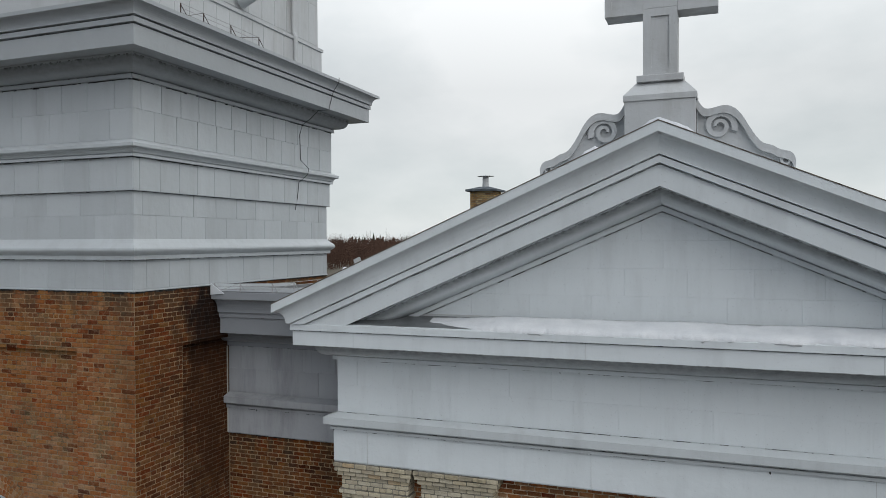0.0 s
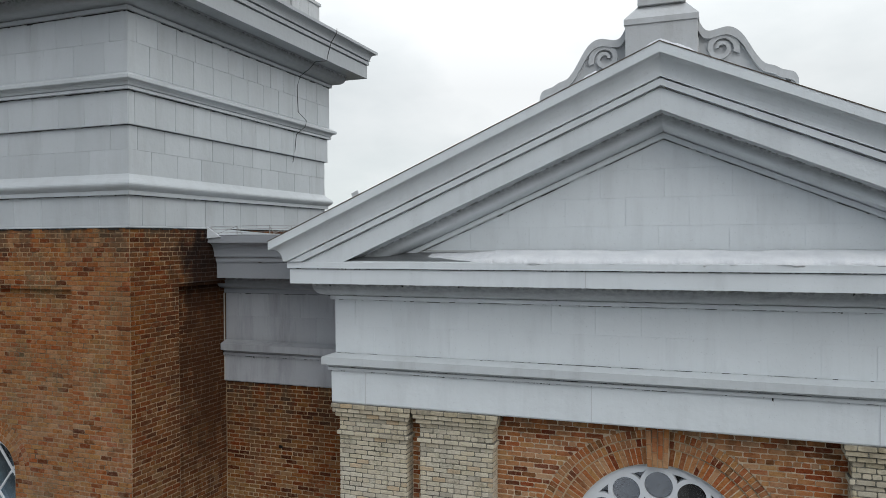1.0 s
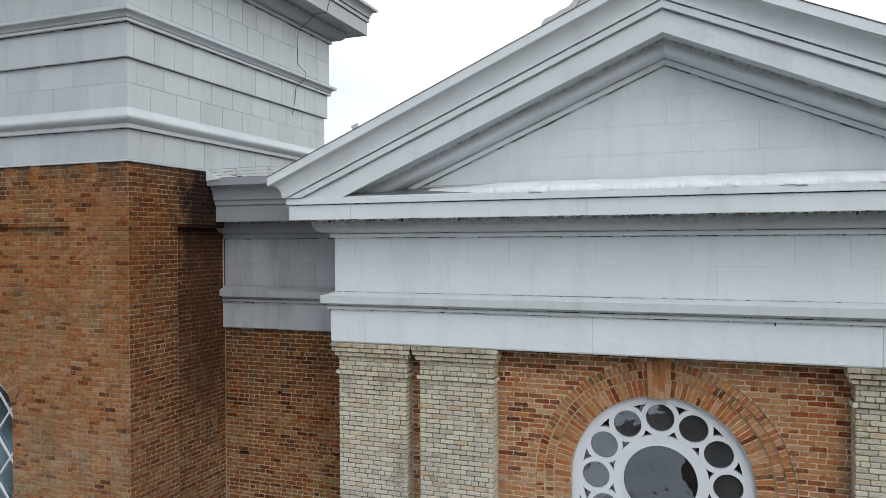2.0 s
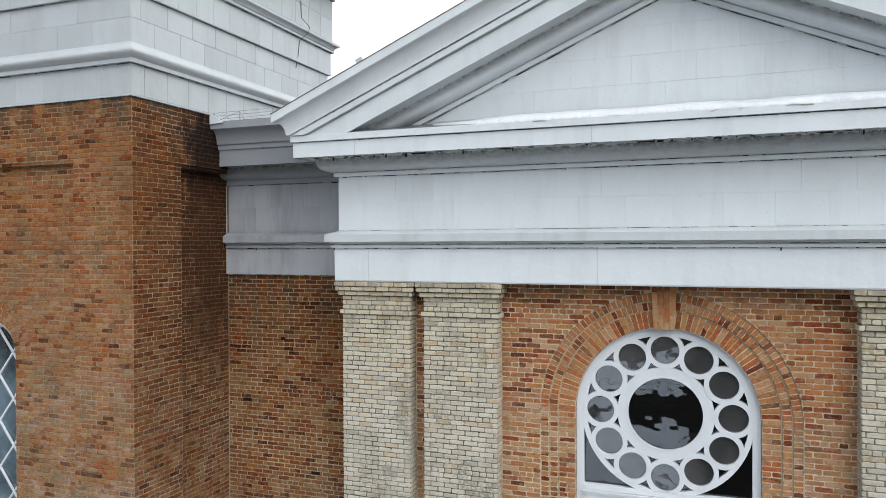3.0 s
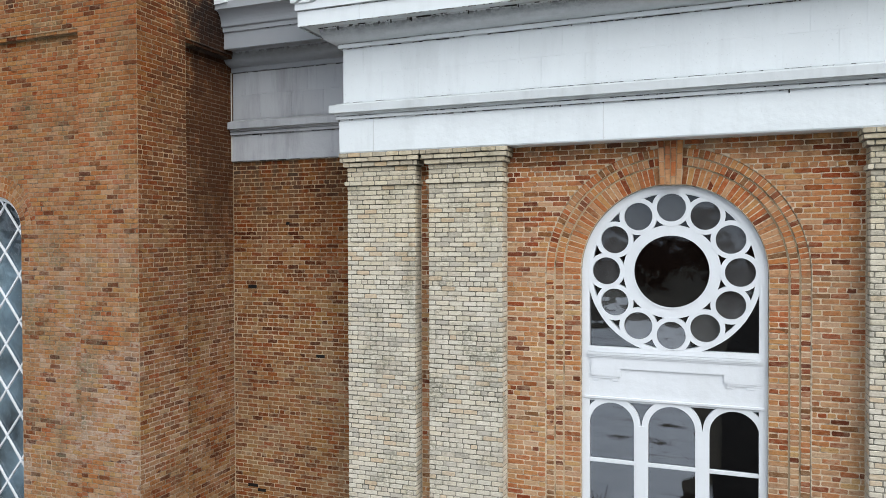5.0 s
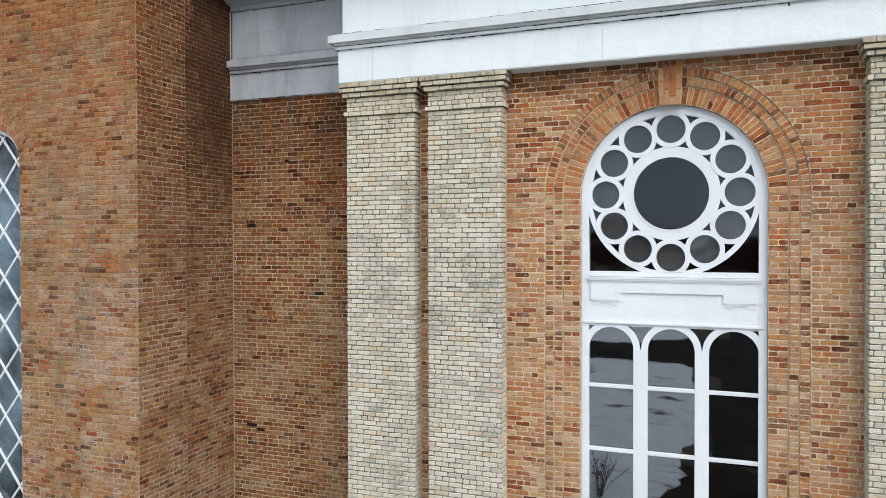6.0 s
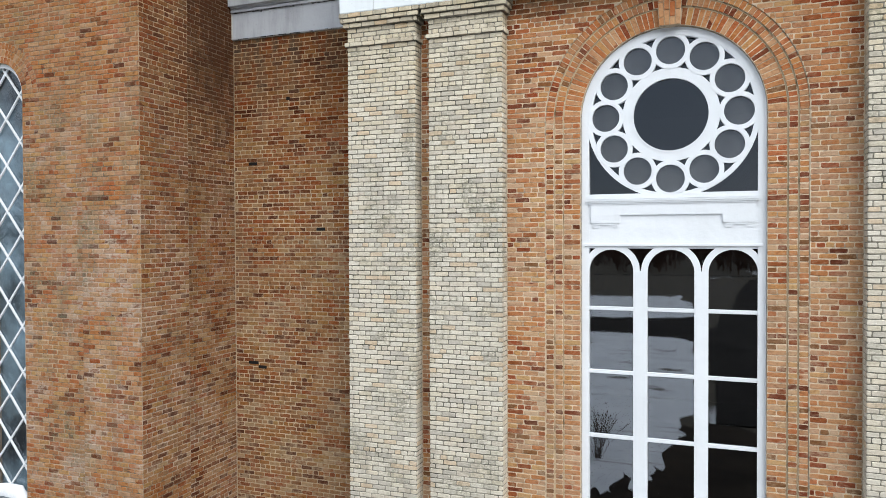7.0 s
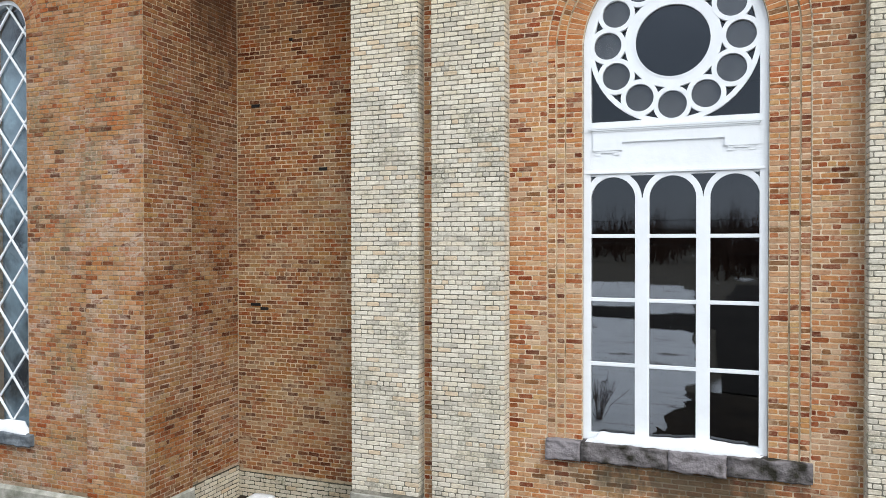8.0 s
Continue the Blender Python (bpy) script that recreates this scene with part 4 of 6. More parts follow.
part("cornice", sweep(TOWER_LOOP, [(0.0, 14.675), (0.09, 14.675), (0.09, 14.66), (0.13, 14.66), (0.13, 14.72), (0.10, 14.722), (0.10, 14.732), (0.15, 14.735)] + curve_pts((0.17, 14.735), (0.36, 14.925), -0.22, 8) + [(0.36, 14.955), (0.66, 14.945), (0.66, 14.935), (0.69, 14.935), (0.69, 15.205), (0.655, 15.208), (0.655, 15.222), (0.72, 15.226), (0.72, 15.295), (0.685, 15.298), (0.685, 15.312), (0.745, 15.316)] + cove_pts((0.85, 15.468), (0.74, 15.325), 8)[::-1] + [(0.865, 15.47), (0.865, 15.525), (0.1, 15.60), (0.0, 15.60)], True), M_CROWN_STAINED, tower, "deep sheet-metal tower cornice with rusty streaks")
bmr = bmesh.new()
box(bmr, TX0 + 0.02, TX1 - 0.02, TY0 + 0.02, TY1 - 0.02, 15.5, 15.61)
part("roof", bmr, M_ROOF, tower)
BELL = [(TX0 + 0.05, TY1 - 0.11), (TX0 + 0.05, TY0 + 0.05), (TX1 - 0.03, TY0 + 0.05), (TX1 - 0.03, TY1 - 0.11)]
part("belfry_base", sweep(BELL, [(-0.3, 15.6), (0.0, 15.6), (0.0, 16.34), (0.03, 16.35), (0.03, 16.41), (-0.06, 16.45), (-0.3, 16.45)], True), M_CROWN, tower, "sheet-metal belfry base")
part("belfry_wall", sweep(BELL, [(-0.4, 16.45), (-0.06, 16.45), (-0.06, 19.0), (-0.4, 19.0)], True), M_CROWN, tower, "sheet-metal belfry wall")
part("belfry_roof", sweep(BELL, [(-2.6, 19.0), (0.3, 19.0), (0.3, 19.2), (-2.6, 20.2)], True), M_CROWN, tower)
tube("downpipe", [(TX1 + 0.02, 2.26, 15.62), (TX1 + 0.02, 2.26, 16.40), (TX1 - 0.02, 2.26, 16.48), (TX1 - 0.02, 2.26, 19.0)], 0.045, M_CROWN, tower, "grey metal downpipe", 8)
horn = bmesh.new()
bmesh.ops.create_cone(horn, cap_ends=True, segments=16, radius1=0.16, radius2=0.05, depth=0.3)
part("horn_speaker", horn, M_METAL_TOWER, tower, "grey horn loudspeaker", pose(-6.95, 0.55, 16.62, 0, 90, 0))

SHEETS = {}


def sheet_data(w, h, material, gap):
    key = (round(w, 3), round(h, 3), material.name)
    if key not in SHEETS:
        bm = box_bm(-w / 2 + gap, w / 2 - gap, -0.003 - gap, 0.0, -h / 2 + gap * 0.5, h / 2 - gap * 0.5)
        bmesh.ops.bevel(bm, geom=[e for e in bm.edges if e.verts[0].co.y < -0.003 and e.verts[1].co.y < -0.003], offset=0.0015, segments=1, affect="EDGES")
        d = bpy.data.meshes.new("panel")
        bmesh.ops.recalc_face_normals(bm, faces=bm.faces)
        bm.to_mesh(d)
        bm.free()
        d.materials.append(material)
        SHEETS[key] = d
    return SHEETS[key]


def clad(parent, origin, turn, u0, u1, z0, z1, width, shift, material=None, gap=0.0016):
    """Flat sheets with lapped edges side by side along an upright face."""
    material = material or M_METAL
    ux, uy = math.cos(turn), math.sin(turn)
    cuts, u = [u0], u0 + shift
    while u < u1 - 0.1:
        if u > u0 + 0.1:
            cuts.append(u)
        u += width
    cuts.append(u1)
    for a, b in zip(cuts, cuts[1:]):
        c = (a + b) / 2
        m = Matrix.Translation((origin[0] + ux * c, origin[1] + uy * c, (z0 + z1) / 2)) @ Matrix.Rotation(turn, 4, "Z") @ pose(0, random.uniform(-0.001, 0.001), 0, random.uniform(-0.15, 0.15), 0, random.uniform(-0.15, 0.15))
        shared("panel", sheet_data(b - a, z1 - z0, material, gap), material, parent, m)


ROWS = ((0.0, 11.63, 12.075, 0.47, 0.25), (0.0, 12.37, 12.72, 0.56, 0.45), (0.0, 12.72, 13.066, 0.56, 0.17), (0.05, 13.073, 13.556, 0.42, 0.12), (0.08, 13.80, 14.24, 0.48, 0.42), (0.08, 14.24, 14.66, 0.42, 0.16))
for p, z0, z1, w, s in ROWS:
    clad(tower, (TX1 + p, 0), SIDE, TY0 - p, TY1 + p, z0, z1, w, s, M_METAL_TOWER, 0.0045)
    clad(tower, (0, TY0 - p), UP, TX0 - p, TX1 + p, z0, z1, w * 1.2, s, M_METAL_TOWER, 0.0022)

for z0, z1, q, w, s in ((15.62, 16.33, 0.0, 0.34, 0.2), (16.47, 17.3, -0.06, 0.42, 0.3), (17.3, 18.1, -0.06, 0.42, 0.1), (18.1, 18.95, -0.06, 0.42, 0.3)):
    clad(tower, (TX1 - 0.03 + q, 0), SIDE, TY0 + 0.05 - q, TY1 - 0.11 + q, z0, z1, w, s, M_CROWN, 0.004)

# ---- pilasters ----
def pilaster(x0, x1, label):
    p = thing("pilaster", ((x0 + x1) / 2, PIL_Y, 0), label, "pilaster", "pilasters of the church front")
    bm = bmesh.new()
    box(bm, x0 + 0.008, x1 - 0.008, PIL_Y + 0.009, WALL_Y + 0.02, 0.6, 8.92)
    shaft = part("shaft", bm, M_MORTAR_GREY, p)
    for k, d in ((0, 0.10), (1, 0.085), (2, 0.05), (6, 0.035)):
        z1 = TOP - k * COURSE - 0.004
        part("cap_course", box_bm(x0 - d + 0.012, x1 + d - 0.012, PIL_Y - d + 0.012, WALL_Y + 0.02, z1 - COURSE + 0.008, z1), M_MORTAR_GREY, p)
    part("base", box_bm(x0 - 0.02, x1 + 0.02, PIL_Y - 0.02, WALL_Y + 0.02, 0, 0.62, bevel=0.012), M_PLINTH, p, "grey plastered base with moss")
    return p, shaft


def flare(k):
    return {0: 0.10, 1: 0.085, 2: 0.05, 6: 0.035}.get(k, 0.0)


PILASTERS = [(-4.683, -3.562, "buff brick pilaster with corbelled cap beside the recess"), (-3.355, -2.235, "buff brick pilaster with corbelled cap beside the window wall"),
             (2.263, 3.385, "buff brick pilaster with corbelled cap beyond the window"), (3.59, 4.70, "buff brick pilaster with corbelled cap at the far end")]
SHAFTS = [pilaster(*a) for a in PILASTERS]

# ---- entablature of the facade ----
ent = thing("entablature", (0, FRIEZE_Y, TOP), "pale grey sheet-metal entablature across the church front", "entablature")
EX0, EX1 = -4.73, 4.75
TAENIA = [(-0.2, 9.445), (0.052, 9.445), (0.052, 9.43), (0.085, 9.43), (0.085, 9.472), (0.06, 9.475), (0.06, 9.486), (0.09, 9.488)] + curve_pts((0.09, 9.49), (0.145, 9.526), 0.2, 4) + [(0.15, 9.53), (0.15, 9.522), (0.163, 9.522), (0.163, 9.633), (0.0, 9.69), (-0.2, 9.70)]
FRONT = [(EX0, 0.42), (EX0, FRIEZE_Y), (EX1, FRIEZE_Y), (EX1, 0.42)]
part("architrave", sweep(FRONT, [(-0.3, 8.925), (0.035, 8.925), (0.045, 8.945), (0.05, 9.50), (-0.3, 9.50)]), M_METAL, ent, "plain sheet-metal architrave band")
part("taenia", sweep(FRONT, TAENIA), M_METAL_BAND, ent, "projecting sheet-metal band")
part("frieze", sweep(FRONT, [(-0.3, 9.66), (0.0, 9.66), (0.0, 10.55), (-0.3, 10.55)]), M_METAL, ent)
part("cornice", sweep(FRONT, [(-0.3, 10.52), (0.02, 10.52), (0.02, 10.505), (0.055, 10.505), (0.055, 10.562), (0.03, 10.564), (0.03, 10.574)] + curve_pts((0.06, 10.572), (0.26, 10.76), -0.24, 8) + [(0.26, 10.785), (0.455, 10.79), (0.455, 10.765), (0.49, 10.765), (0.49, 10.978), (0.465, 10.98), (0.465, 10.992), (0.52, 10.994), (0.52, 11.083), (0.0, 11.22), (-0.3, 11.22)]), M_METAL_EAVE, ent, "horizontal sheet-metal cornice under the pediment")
part("ledge", sweep(FRONT, [(0.0, 11.20), (0.455, 11.085), (0.455, 11.106), (0.0, 11.226)]), M_LEDGE, ent, "dark wet metal ledge in front of the pediment")
for z0, z1, w, s in ((9.69, 10.11, 0.60, 0.66), (10.11, 10.506, 0.60, 0.35)):
    clad(ent, (0, FRIEZE_Y), UP, EX0, EX1, z0, z1, w, s)
for x in (-4.2, -0.83, 2.55):
    part("seam", box_bm(x - 0.003, x + 0.003, -0.873, -0.86, 10.77, 10.985), M_CROWN, ent)
    part("seam", box_bm(x - 0.003, x + 0.003, -0.433, -0.42, 8.94, 9.49), M_CROWN, ent)

# ---- link entablature ----
lent = thing("link_entablature", (-6, LINK_Y, 8.97), "shaded grey sheet-metal entablature over the recessed wall", "entablature")
LINE = [(TPAN_X + 0.01, LINK_Y), (EX0 + 0.02, LINK_Y)]
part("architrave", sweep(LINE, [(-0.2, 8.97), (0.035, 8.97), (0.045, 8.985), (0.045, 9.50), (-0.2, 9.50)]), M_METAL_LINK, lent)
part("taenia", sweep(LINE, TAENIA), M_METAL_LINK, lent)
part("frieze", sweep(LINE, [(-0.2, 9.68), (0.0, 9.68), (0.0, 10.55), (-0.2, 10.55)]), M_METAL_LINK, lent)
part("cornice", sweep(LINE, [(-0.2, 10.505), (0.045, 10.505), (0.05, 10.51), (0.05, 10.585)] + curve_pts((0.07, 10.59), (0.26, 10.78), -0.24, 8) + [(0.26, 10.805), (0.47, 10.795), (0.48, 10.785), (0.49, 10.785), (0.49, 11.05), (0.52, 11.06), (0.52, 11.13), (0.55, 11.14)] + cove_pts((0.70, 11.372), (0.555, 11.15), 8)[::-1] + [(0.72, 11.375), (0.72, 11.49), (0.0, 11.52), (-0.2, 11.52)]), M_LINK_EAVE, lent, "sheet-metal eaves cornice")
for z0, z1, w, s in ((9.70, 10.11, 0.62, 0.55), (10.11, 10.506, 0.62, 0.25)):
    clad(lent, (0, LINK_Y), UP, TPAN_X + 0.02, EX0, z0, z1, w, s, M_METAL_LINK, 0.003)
roof_link = bmesh.new()
hexa(roof_link, [(TPAN_X - 0.02, -0.34, 11.45), (-4.6, -0.34, 11.45), (-4.6, -0.34, 11.50), (TPAN_X - 0.02, -0.34, 11.50), (TPAN_X - 0.02, 3.9, 11.36), (-4.6, 3.9, 11.36), (-4.6, 3.9, 11.44), (TPAN_X - 0.02, 3.9, 11.44)])
part("sealant_strip", box_bm(TPAN_X + 0.004, TPAN_X + 0.016, LINK_Y - 0.06, LINK_Y - 0.04, 8.98, 10.5), M_SEALANT, lent, "pale bead of sealant against the tower")
fl = bmesh.new()
hexa(fl, [(TX1 - 0.004, -0.36, 11.44), (TX1 + 0.03, -0.36, 11.44), (TX1 + 0.03, -0.36, 11.622), (TX1 - 0.004, -0.36, 11.622), (TX1 - 0.004, 2.2, 11.42), (TX1 + 0.03, 2.2, 11.42), (TX1 + 0.03, 2.2, 11.50), (TX1 - 0.004, 2.2, 11.50)])
part("flashing", fl, M_METAL_TOWER, lent, "pale metal flashing against the tower")
tri = bmesh.new()
tf = [tri.verts.new((x, -0.395, z)) for x, z in ((TX1 + 0.004, 11.45), (TX1 + 0.27, 11.47), (TX1 + 0.004, 11.64))]
tb = [tri.verts.new((v.co.x, -0.377, v.co.z)) for v in tf]
tri.faces.new(tf)
tri.faces.new(tb)
for i in range(3):
    tri.faces.new((tf[i], tf[(i + 1) % 3], tb[(i + 1) % 3], tb[i]))
part("corner_flashing", tri, M_WHITE, lent, "small white corner flashing")
tagged(part("roof_link", roof_link, M_ROOF), "low grey metal roof between tower and gable", "roof", "", "structure")

# ---- pediment ----
SLOPE, APEX = 0.431, 13.785
ped = thing("pediment", (GX, FRIEZE_Y, 11.2), "pale grey sheet-metal pediment with stepped raking cornices", "pediment")
RAKE = [(0.72, 0.0), (0.72, -0.13), (0.70, -0.14)] + cove_pts((0.70, -0.142), (0.565, -0.385), 9) + [(0.57, -0.392), (0.525, -0.396), (0.525, -0.41), (0.55, -0.414), (0.55, -0.498), (0.475, -0.502), (0.475, -0.517), (0.50, -0.52), (0.50, -0.79), (0.465, -0.79), (0.465, -0.768), (0.26, -0.785)] + curve_pts((0.26, -0.815), (0.08, -1.0), 0.24, 8) + [(0.03, -1.005), (0.03, -1.015), (0.058, -1.018), (0.058, -1.085), (0.02, -1.085), (0.02, -1.07), (-0.02, -1.07), (-0.02, -0.03)]


def rake(sign, prof, cut=True):
    bm = bmesh.new()
    k = len(prof)
    half = GX - EX0
    low, mid = [], []
    for p, dz in prof:
        run = half + p
        low.append(bm.verts.new((GX + sign * run, FRIEZE_Y - p, APEX + dz - SLOPE * run)))
        mid.append(bm.verts.new((GX, FRIEZE_Y - p, APEX + dz)))
    for i in range(k):
        j = (i + 1) % k
        bm.faces.new((low[i], low[j], mid[j], mid[i]))
    bm.faces.new(low)
    bm.faces.new(mid)
    if cut:
        bmesh.ops.bisect_plane(bm, geom=bm.verts[:] + bm.edges[:] + bm.faces[:], plane_co=(0, -0.9, 11.085), plane_no=(0, -0.254, -1), clear_outer=True)
        bmesh.ops.holes_fill(bm, edges=[e for e in bm.edges if len(e.link_faces) < 2], sides=0)
    return bm


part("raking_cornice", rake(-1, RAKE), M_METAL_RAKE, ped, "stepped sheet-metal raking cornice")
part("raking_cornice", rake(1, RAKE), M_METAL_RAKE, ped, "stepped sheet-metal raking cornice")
for sgn in (-1, 1):
    part("roof_edge", rake(sgn, [(0.726, 0.007), (0.726, -0.006), (0.60, -0.006), (0.60, 0.007)], False), M_ROOF_EDGE, ped, "thin dark edge of the roofing")
tym = bmesh.new()
zt = APEX - 0.9
pts = [(GX - (zt - 11.15) / SLOPE, 11.15), (GX + (zt - 11.15) / SLOPE, 11.15), (GX, zt)]
fr_ = [tym.verts.new((x, FRIEZE_Y, z)) for x, z in pts]
bk_ = [tym.verts.new((x, FRIEZE_Y + 0.3, z)) for x, z in pts]
tym.faces.new(fr_)
tym.faces.new(bk_)
for i in range(3):
    tym.faces.new((fr_[i], fr_[(i + 1) % 3], bk_[(i + 1) % 3], bk_[i]))
part("tympanum", tym, M_METAL, ped, "flat sheet-metal tympanum")


cleat = bmesh.new()
box(cleat, -0.055, 0.055, -0.004, 0.004, 0.0, 0.06)
box(cleat, -0.055, 0.055, 0.004, 0.09, 0.0, 0.006)
box(cleat, 0.02, 0.026, 0.004, 0.06, 0.006, 0.05)
part("cleat", cleat, M_CROWN, ped, "small bent metal cleat on the roof edge", pose(-4.0, FRIEZE_Y - 0.71, APEX + 0.008 - SLOPE * (GX + 4.0), 0, -math.degrees(math.atan(SLOPE)), 0))
z = 11.21
for row, (h, w, s) in enumerate(((0.36, 0.86, 0.5), (0.37, 0.80, 0.2), (0.37, 0.82, 0.62), (0.37, 0.84, 0.3), (0.33, 0.80, 0.45))):
    reach = min(4.6, (APEX - 0.86 - (z + h)) / SLOPE)
    if reach > 0.2:
        clad(ped, (0, FRIEZE_Y), UP, GX - reach, GX + reach, z, z + h, w, s)
    z += h
fl = bmesh.new()
hexa(fl, [(-4.3, -0.40, 11.19), (4.5, -0.40, 11.19), (4.5, -0.40, 11.245), (-4.3, -0.40, 11.245), (-4.3, -0.37, 11.19), (4.5, -0.37, 11.19), (4.5, -0.37, 11.255), (-4.3, -0.37, 11.255)])
part("flashing", fl, M_CROWN, ped)

# nave roof behind the gable
rf = bmesh.new()
for sgn in (-1, 1):
    w = 5.35
    hexa(rf, [(GX, -0.95, APEX - 0.07), (GX + sgn * w, -0.95, APEX - 0.07 - SLOPE * w), (GX + sgn * w, -0.95, APEX - 0.03 - SLOPE * w), (GX, -0.95, APEX - 0.03),
              (GX, 16, APEX - 0.07), (GX + sgn * w, 16, APEX - 0.07 - SLOPE * w), (GX + sgn * w, 16, APEX - 0.03 - SLOPE * w), (GX, 16, APEX - 0.03)])
tagged(part("roof_nave", rf, M_ROOF), "grey pitched nave roof behind the gable", "roof", "", "structure")

# ---- cross and scrolls on the gable ----
CY0, CY1 = -0.78, -0.36
cross = thing("gable_cross", (GX, -0.57, 13.5), "pale grey sheet-metal cross on a stepped pedestal on the gable", "cross")
part("pedestal", box_bm(GX - 0.43, GX + 0.43, -0.86, -0.28, 13.3, 14.075, bevel=0.004), M_CROWN, cross)
cap = bmesh.new()
hexa(cap, [(GX - 0.445, -0.875, 14.075), (GX + 0.445, -0.875, 14.075), (GX + 0.445, -0.265, 14.075), (GX - 0.445, -0.265, 14.075), (GX - 0.445, -0.875, 14.145), (GX + 0.445, -0.875, 14.145), (GX + 0.445, -0.265, 14.145), (GX - 0.445, -0.265, 14.145)])
hexa(cap, [(GX - 0.445, -0.875, 14.145), (GX + 0.445, -0.875, 14.145), (GX + 0.445, -0.265, 14.145), (GX - 0.445, -0.265, 14.145), (GX - 0.285, -0.74, 14.325), (GX + 0.285, -0.74, 14.325), (GX + 0.285, -0.4, 14.325), (GX - 0.285, -0.4, 14.325)])
part("cap", cap, M_CROWN, cross)
part("plinth_block", box_bm(GX - 0.285, GX + 0.285, -0.80, -0.34, 14.32, 14.405, bevel=0.006), M_CROWN, cross)


def framed_bar(x0, x1, z0, z1, y0, y1, rim):
    """A bar with a raised rim round a sunk front panel."""
    bm = bmesh.new()
    box(bm, x0, x1, y0 + 0.02, y1, z0, z1)
    box(bm, x0, x0 + rim, y0, y0 + 0.022, z0, z1)
    box(bm, x1 - rim, x1, y0, y0 + 0.022, z0, z1)
    box(bm, x0 + rim, x1 - rim, y0, y0 + 0.022, z0, z0 + rim)
    box(bm, x0 + rim, x1 - rim, y0, y0 + 0.022, z1 - rim, z1)
    return bm


part("shaft", framed_bar(GX - 0.21, GX + 0.21, 14.405, 15.255, -0.74, -0.40, 0.10), M_CROWN, cross)
part("arm", framed_bar(GX - 0.69, GX - 0.212, 15.20, 15.62, -0.74, -0.40, 0.09), M_CROWN, cross)
part("arm", framed_bar(GX + 0.212, GX + 0.69, 15.20, 15.62, -0.74, -0.40, 0.09), M_CROWN, cross)
part("head", framed_bar(GX - 0.21, GX + 0.21, 15.257, 16.1, -0.742, -0.40, 0.10), M_CROWN, cross)


def scroll(sign, label):
    """An S-shaped bracket: a large volute by the pedestal, a sloping back, a small volute at its foot."""
    t = thing("scroll_bracket", (GX + sign * 0.9, -0.57, 13.4), label, "scroll", "scroll brackets of the gable cross")
    back = [(0.44, 14.08), (0.5, 13.97), (0.56, 13.94), (0.66, 13.96), (0.74, 13.98), (0.82, 13.97), (0.9, 13.92), (0.97, 13.83), (1.03, 13.72), (1.1, 13.6), (1.17, 13.51), (1.22, 13.48), (1.3, 13.46), (1.37, 13.41), (1.44, 13.39), (1.51, 13.37), (1.55, 13.31), (1.56, 13.23), (1.54, 13.15)]
    for _ in range(2):
        back = [back[0]] + [((1 - f) * p[0] + f * q[0], (1 - f) * p[1] + f * q[1]) for p, q in zip(back, back[1:]) for f in (0.25, 0.75)] + [back[-1]]
    bm = bmesh.new()
    for y0, y1, inset in ((-0.66, -0.46, 0.05), (-0.72, -0.66, 0.0), (-0.46, -0.40, 0.0)):
        top = [(u, z - inset) for u, z in back]
        if inset:
            low = [(u, APEX - SLOPE * u - 0.25) for u, z in back]
        else:
            low = [(u - 0.02, max(z - 0.095, APEX - SLOPE * u - 0.25)) for u, z in back]
        for i in range(len(back) - 1):
            (a, za), (b, zb), (c, zc), (d, zd) = top[i], top[i + 1], low[i + 1], low[i]
            hexa(bm, [(GX + sign * d, y0, zd), (GX + sign * c, y0, zc), (GX + sign * b, y0, zb), (GX + sign * a, y0, za), (GX + sign * d, y1, zd), (GX + sign * c, y1, zc), (GX + sign * b, y1, zb), (GX + sign * a, y1, za)])
    part("body", bm, M_CROWN, t)
    for cu, cz, r0, w0, turns in ((0.70, 13.725, 0.185, 0.075, 1.55), (1.455, 13.27, 0.085, 0.04, 1.3)):
        rb = bmesh.new()
        last = None
        for i in range(57):
            f = i / 56
            a = -0.35 + f * turns * 2 * math.pi
            r, w = r0 * (1 - 0.76 * f ** 0.85), w0 * (1 - 0.5 * f)
            here = [(cu + q * math.cos(a), cz + q * math.sin(a)) for q in (max(0.004, r - w / 2), r + w / 2)]
            if last:
                (p0, p1), (q0, q1) = last, here
                rim_y = -0.700 - 0.012 * f
                hexa(rb, [(GX + sign * u, y, zz) for y in (rim_y, -0.655) for u, zz in (p0, q0, q1, p1)])
            last = here
        part("volute", rb, M_CROWN, t)


scroll(-1, "curled sheet-metal scroll bracket beside the cross pedestal")
scroll(1, "curled sheet-metal scroll bracket beside the cross pedestal")

# ---- great window ----
window_1 = tagged(part("window_1", arch_band(0, 1.085, 1.188, -0.002, 0.12, 1.70, ARCH_Z, 56), M_WHITE), "tall white-painted round-headed church window with a rose in its head", "window", "", "structure")
RZ = 7.185
part("outer_ring", ring_bm(1.05, 1.118, 0.004, 0.09, 72), M_WHITE, window_1, "", Matrix.Translation((0, 0, RZ)))
part("inner_ring", ring_bm(0.488, 0.628, 0.006, 0.09, 64), M_WHITE, window_1, "", Matrix.Translation((0, 0, RZ)))
bead = bpy.data.meshes.new("bead")
bm = ring_bm(0.483, 0.505, 0.001, 0.05, 64)
bmesh.ops.recalc_face_normals(bm, faces=bm.faces)
bm.to_mesh(bead)
bm.free()
shared("bead", bead, M_WHITE, window_1, Matrix.Translation((0, 0, RZ)))
roundel = None
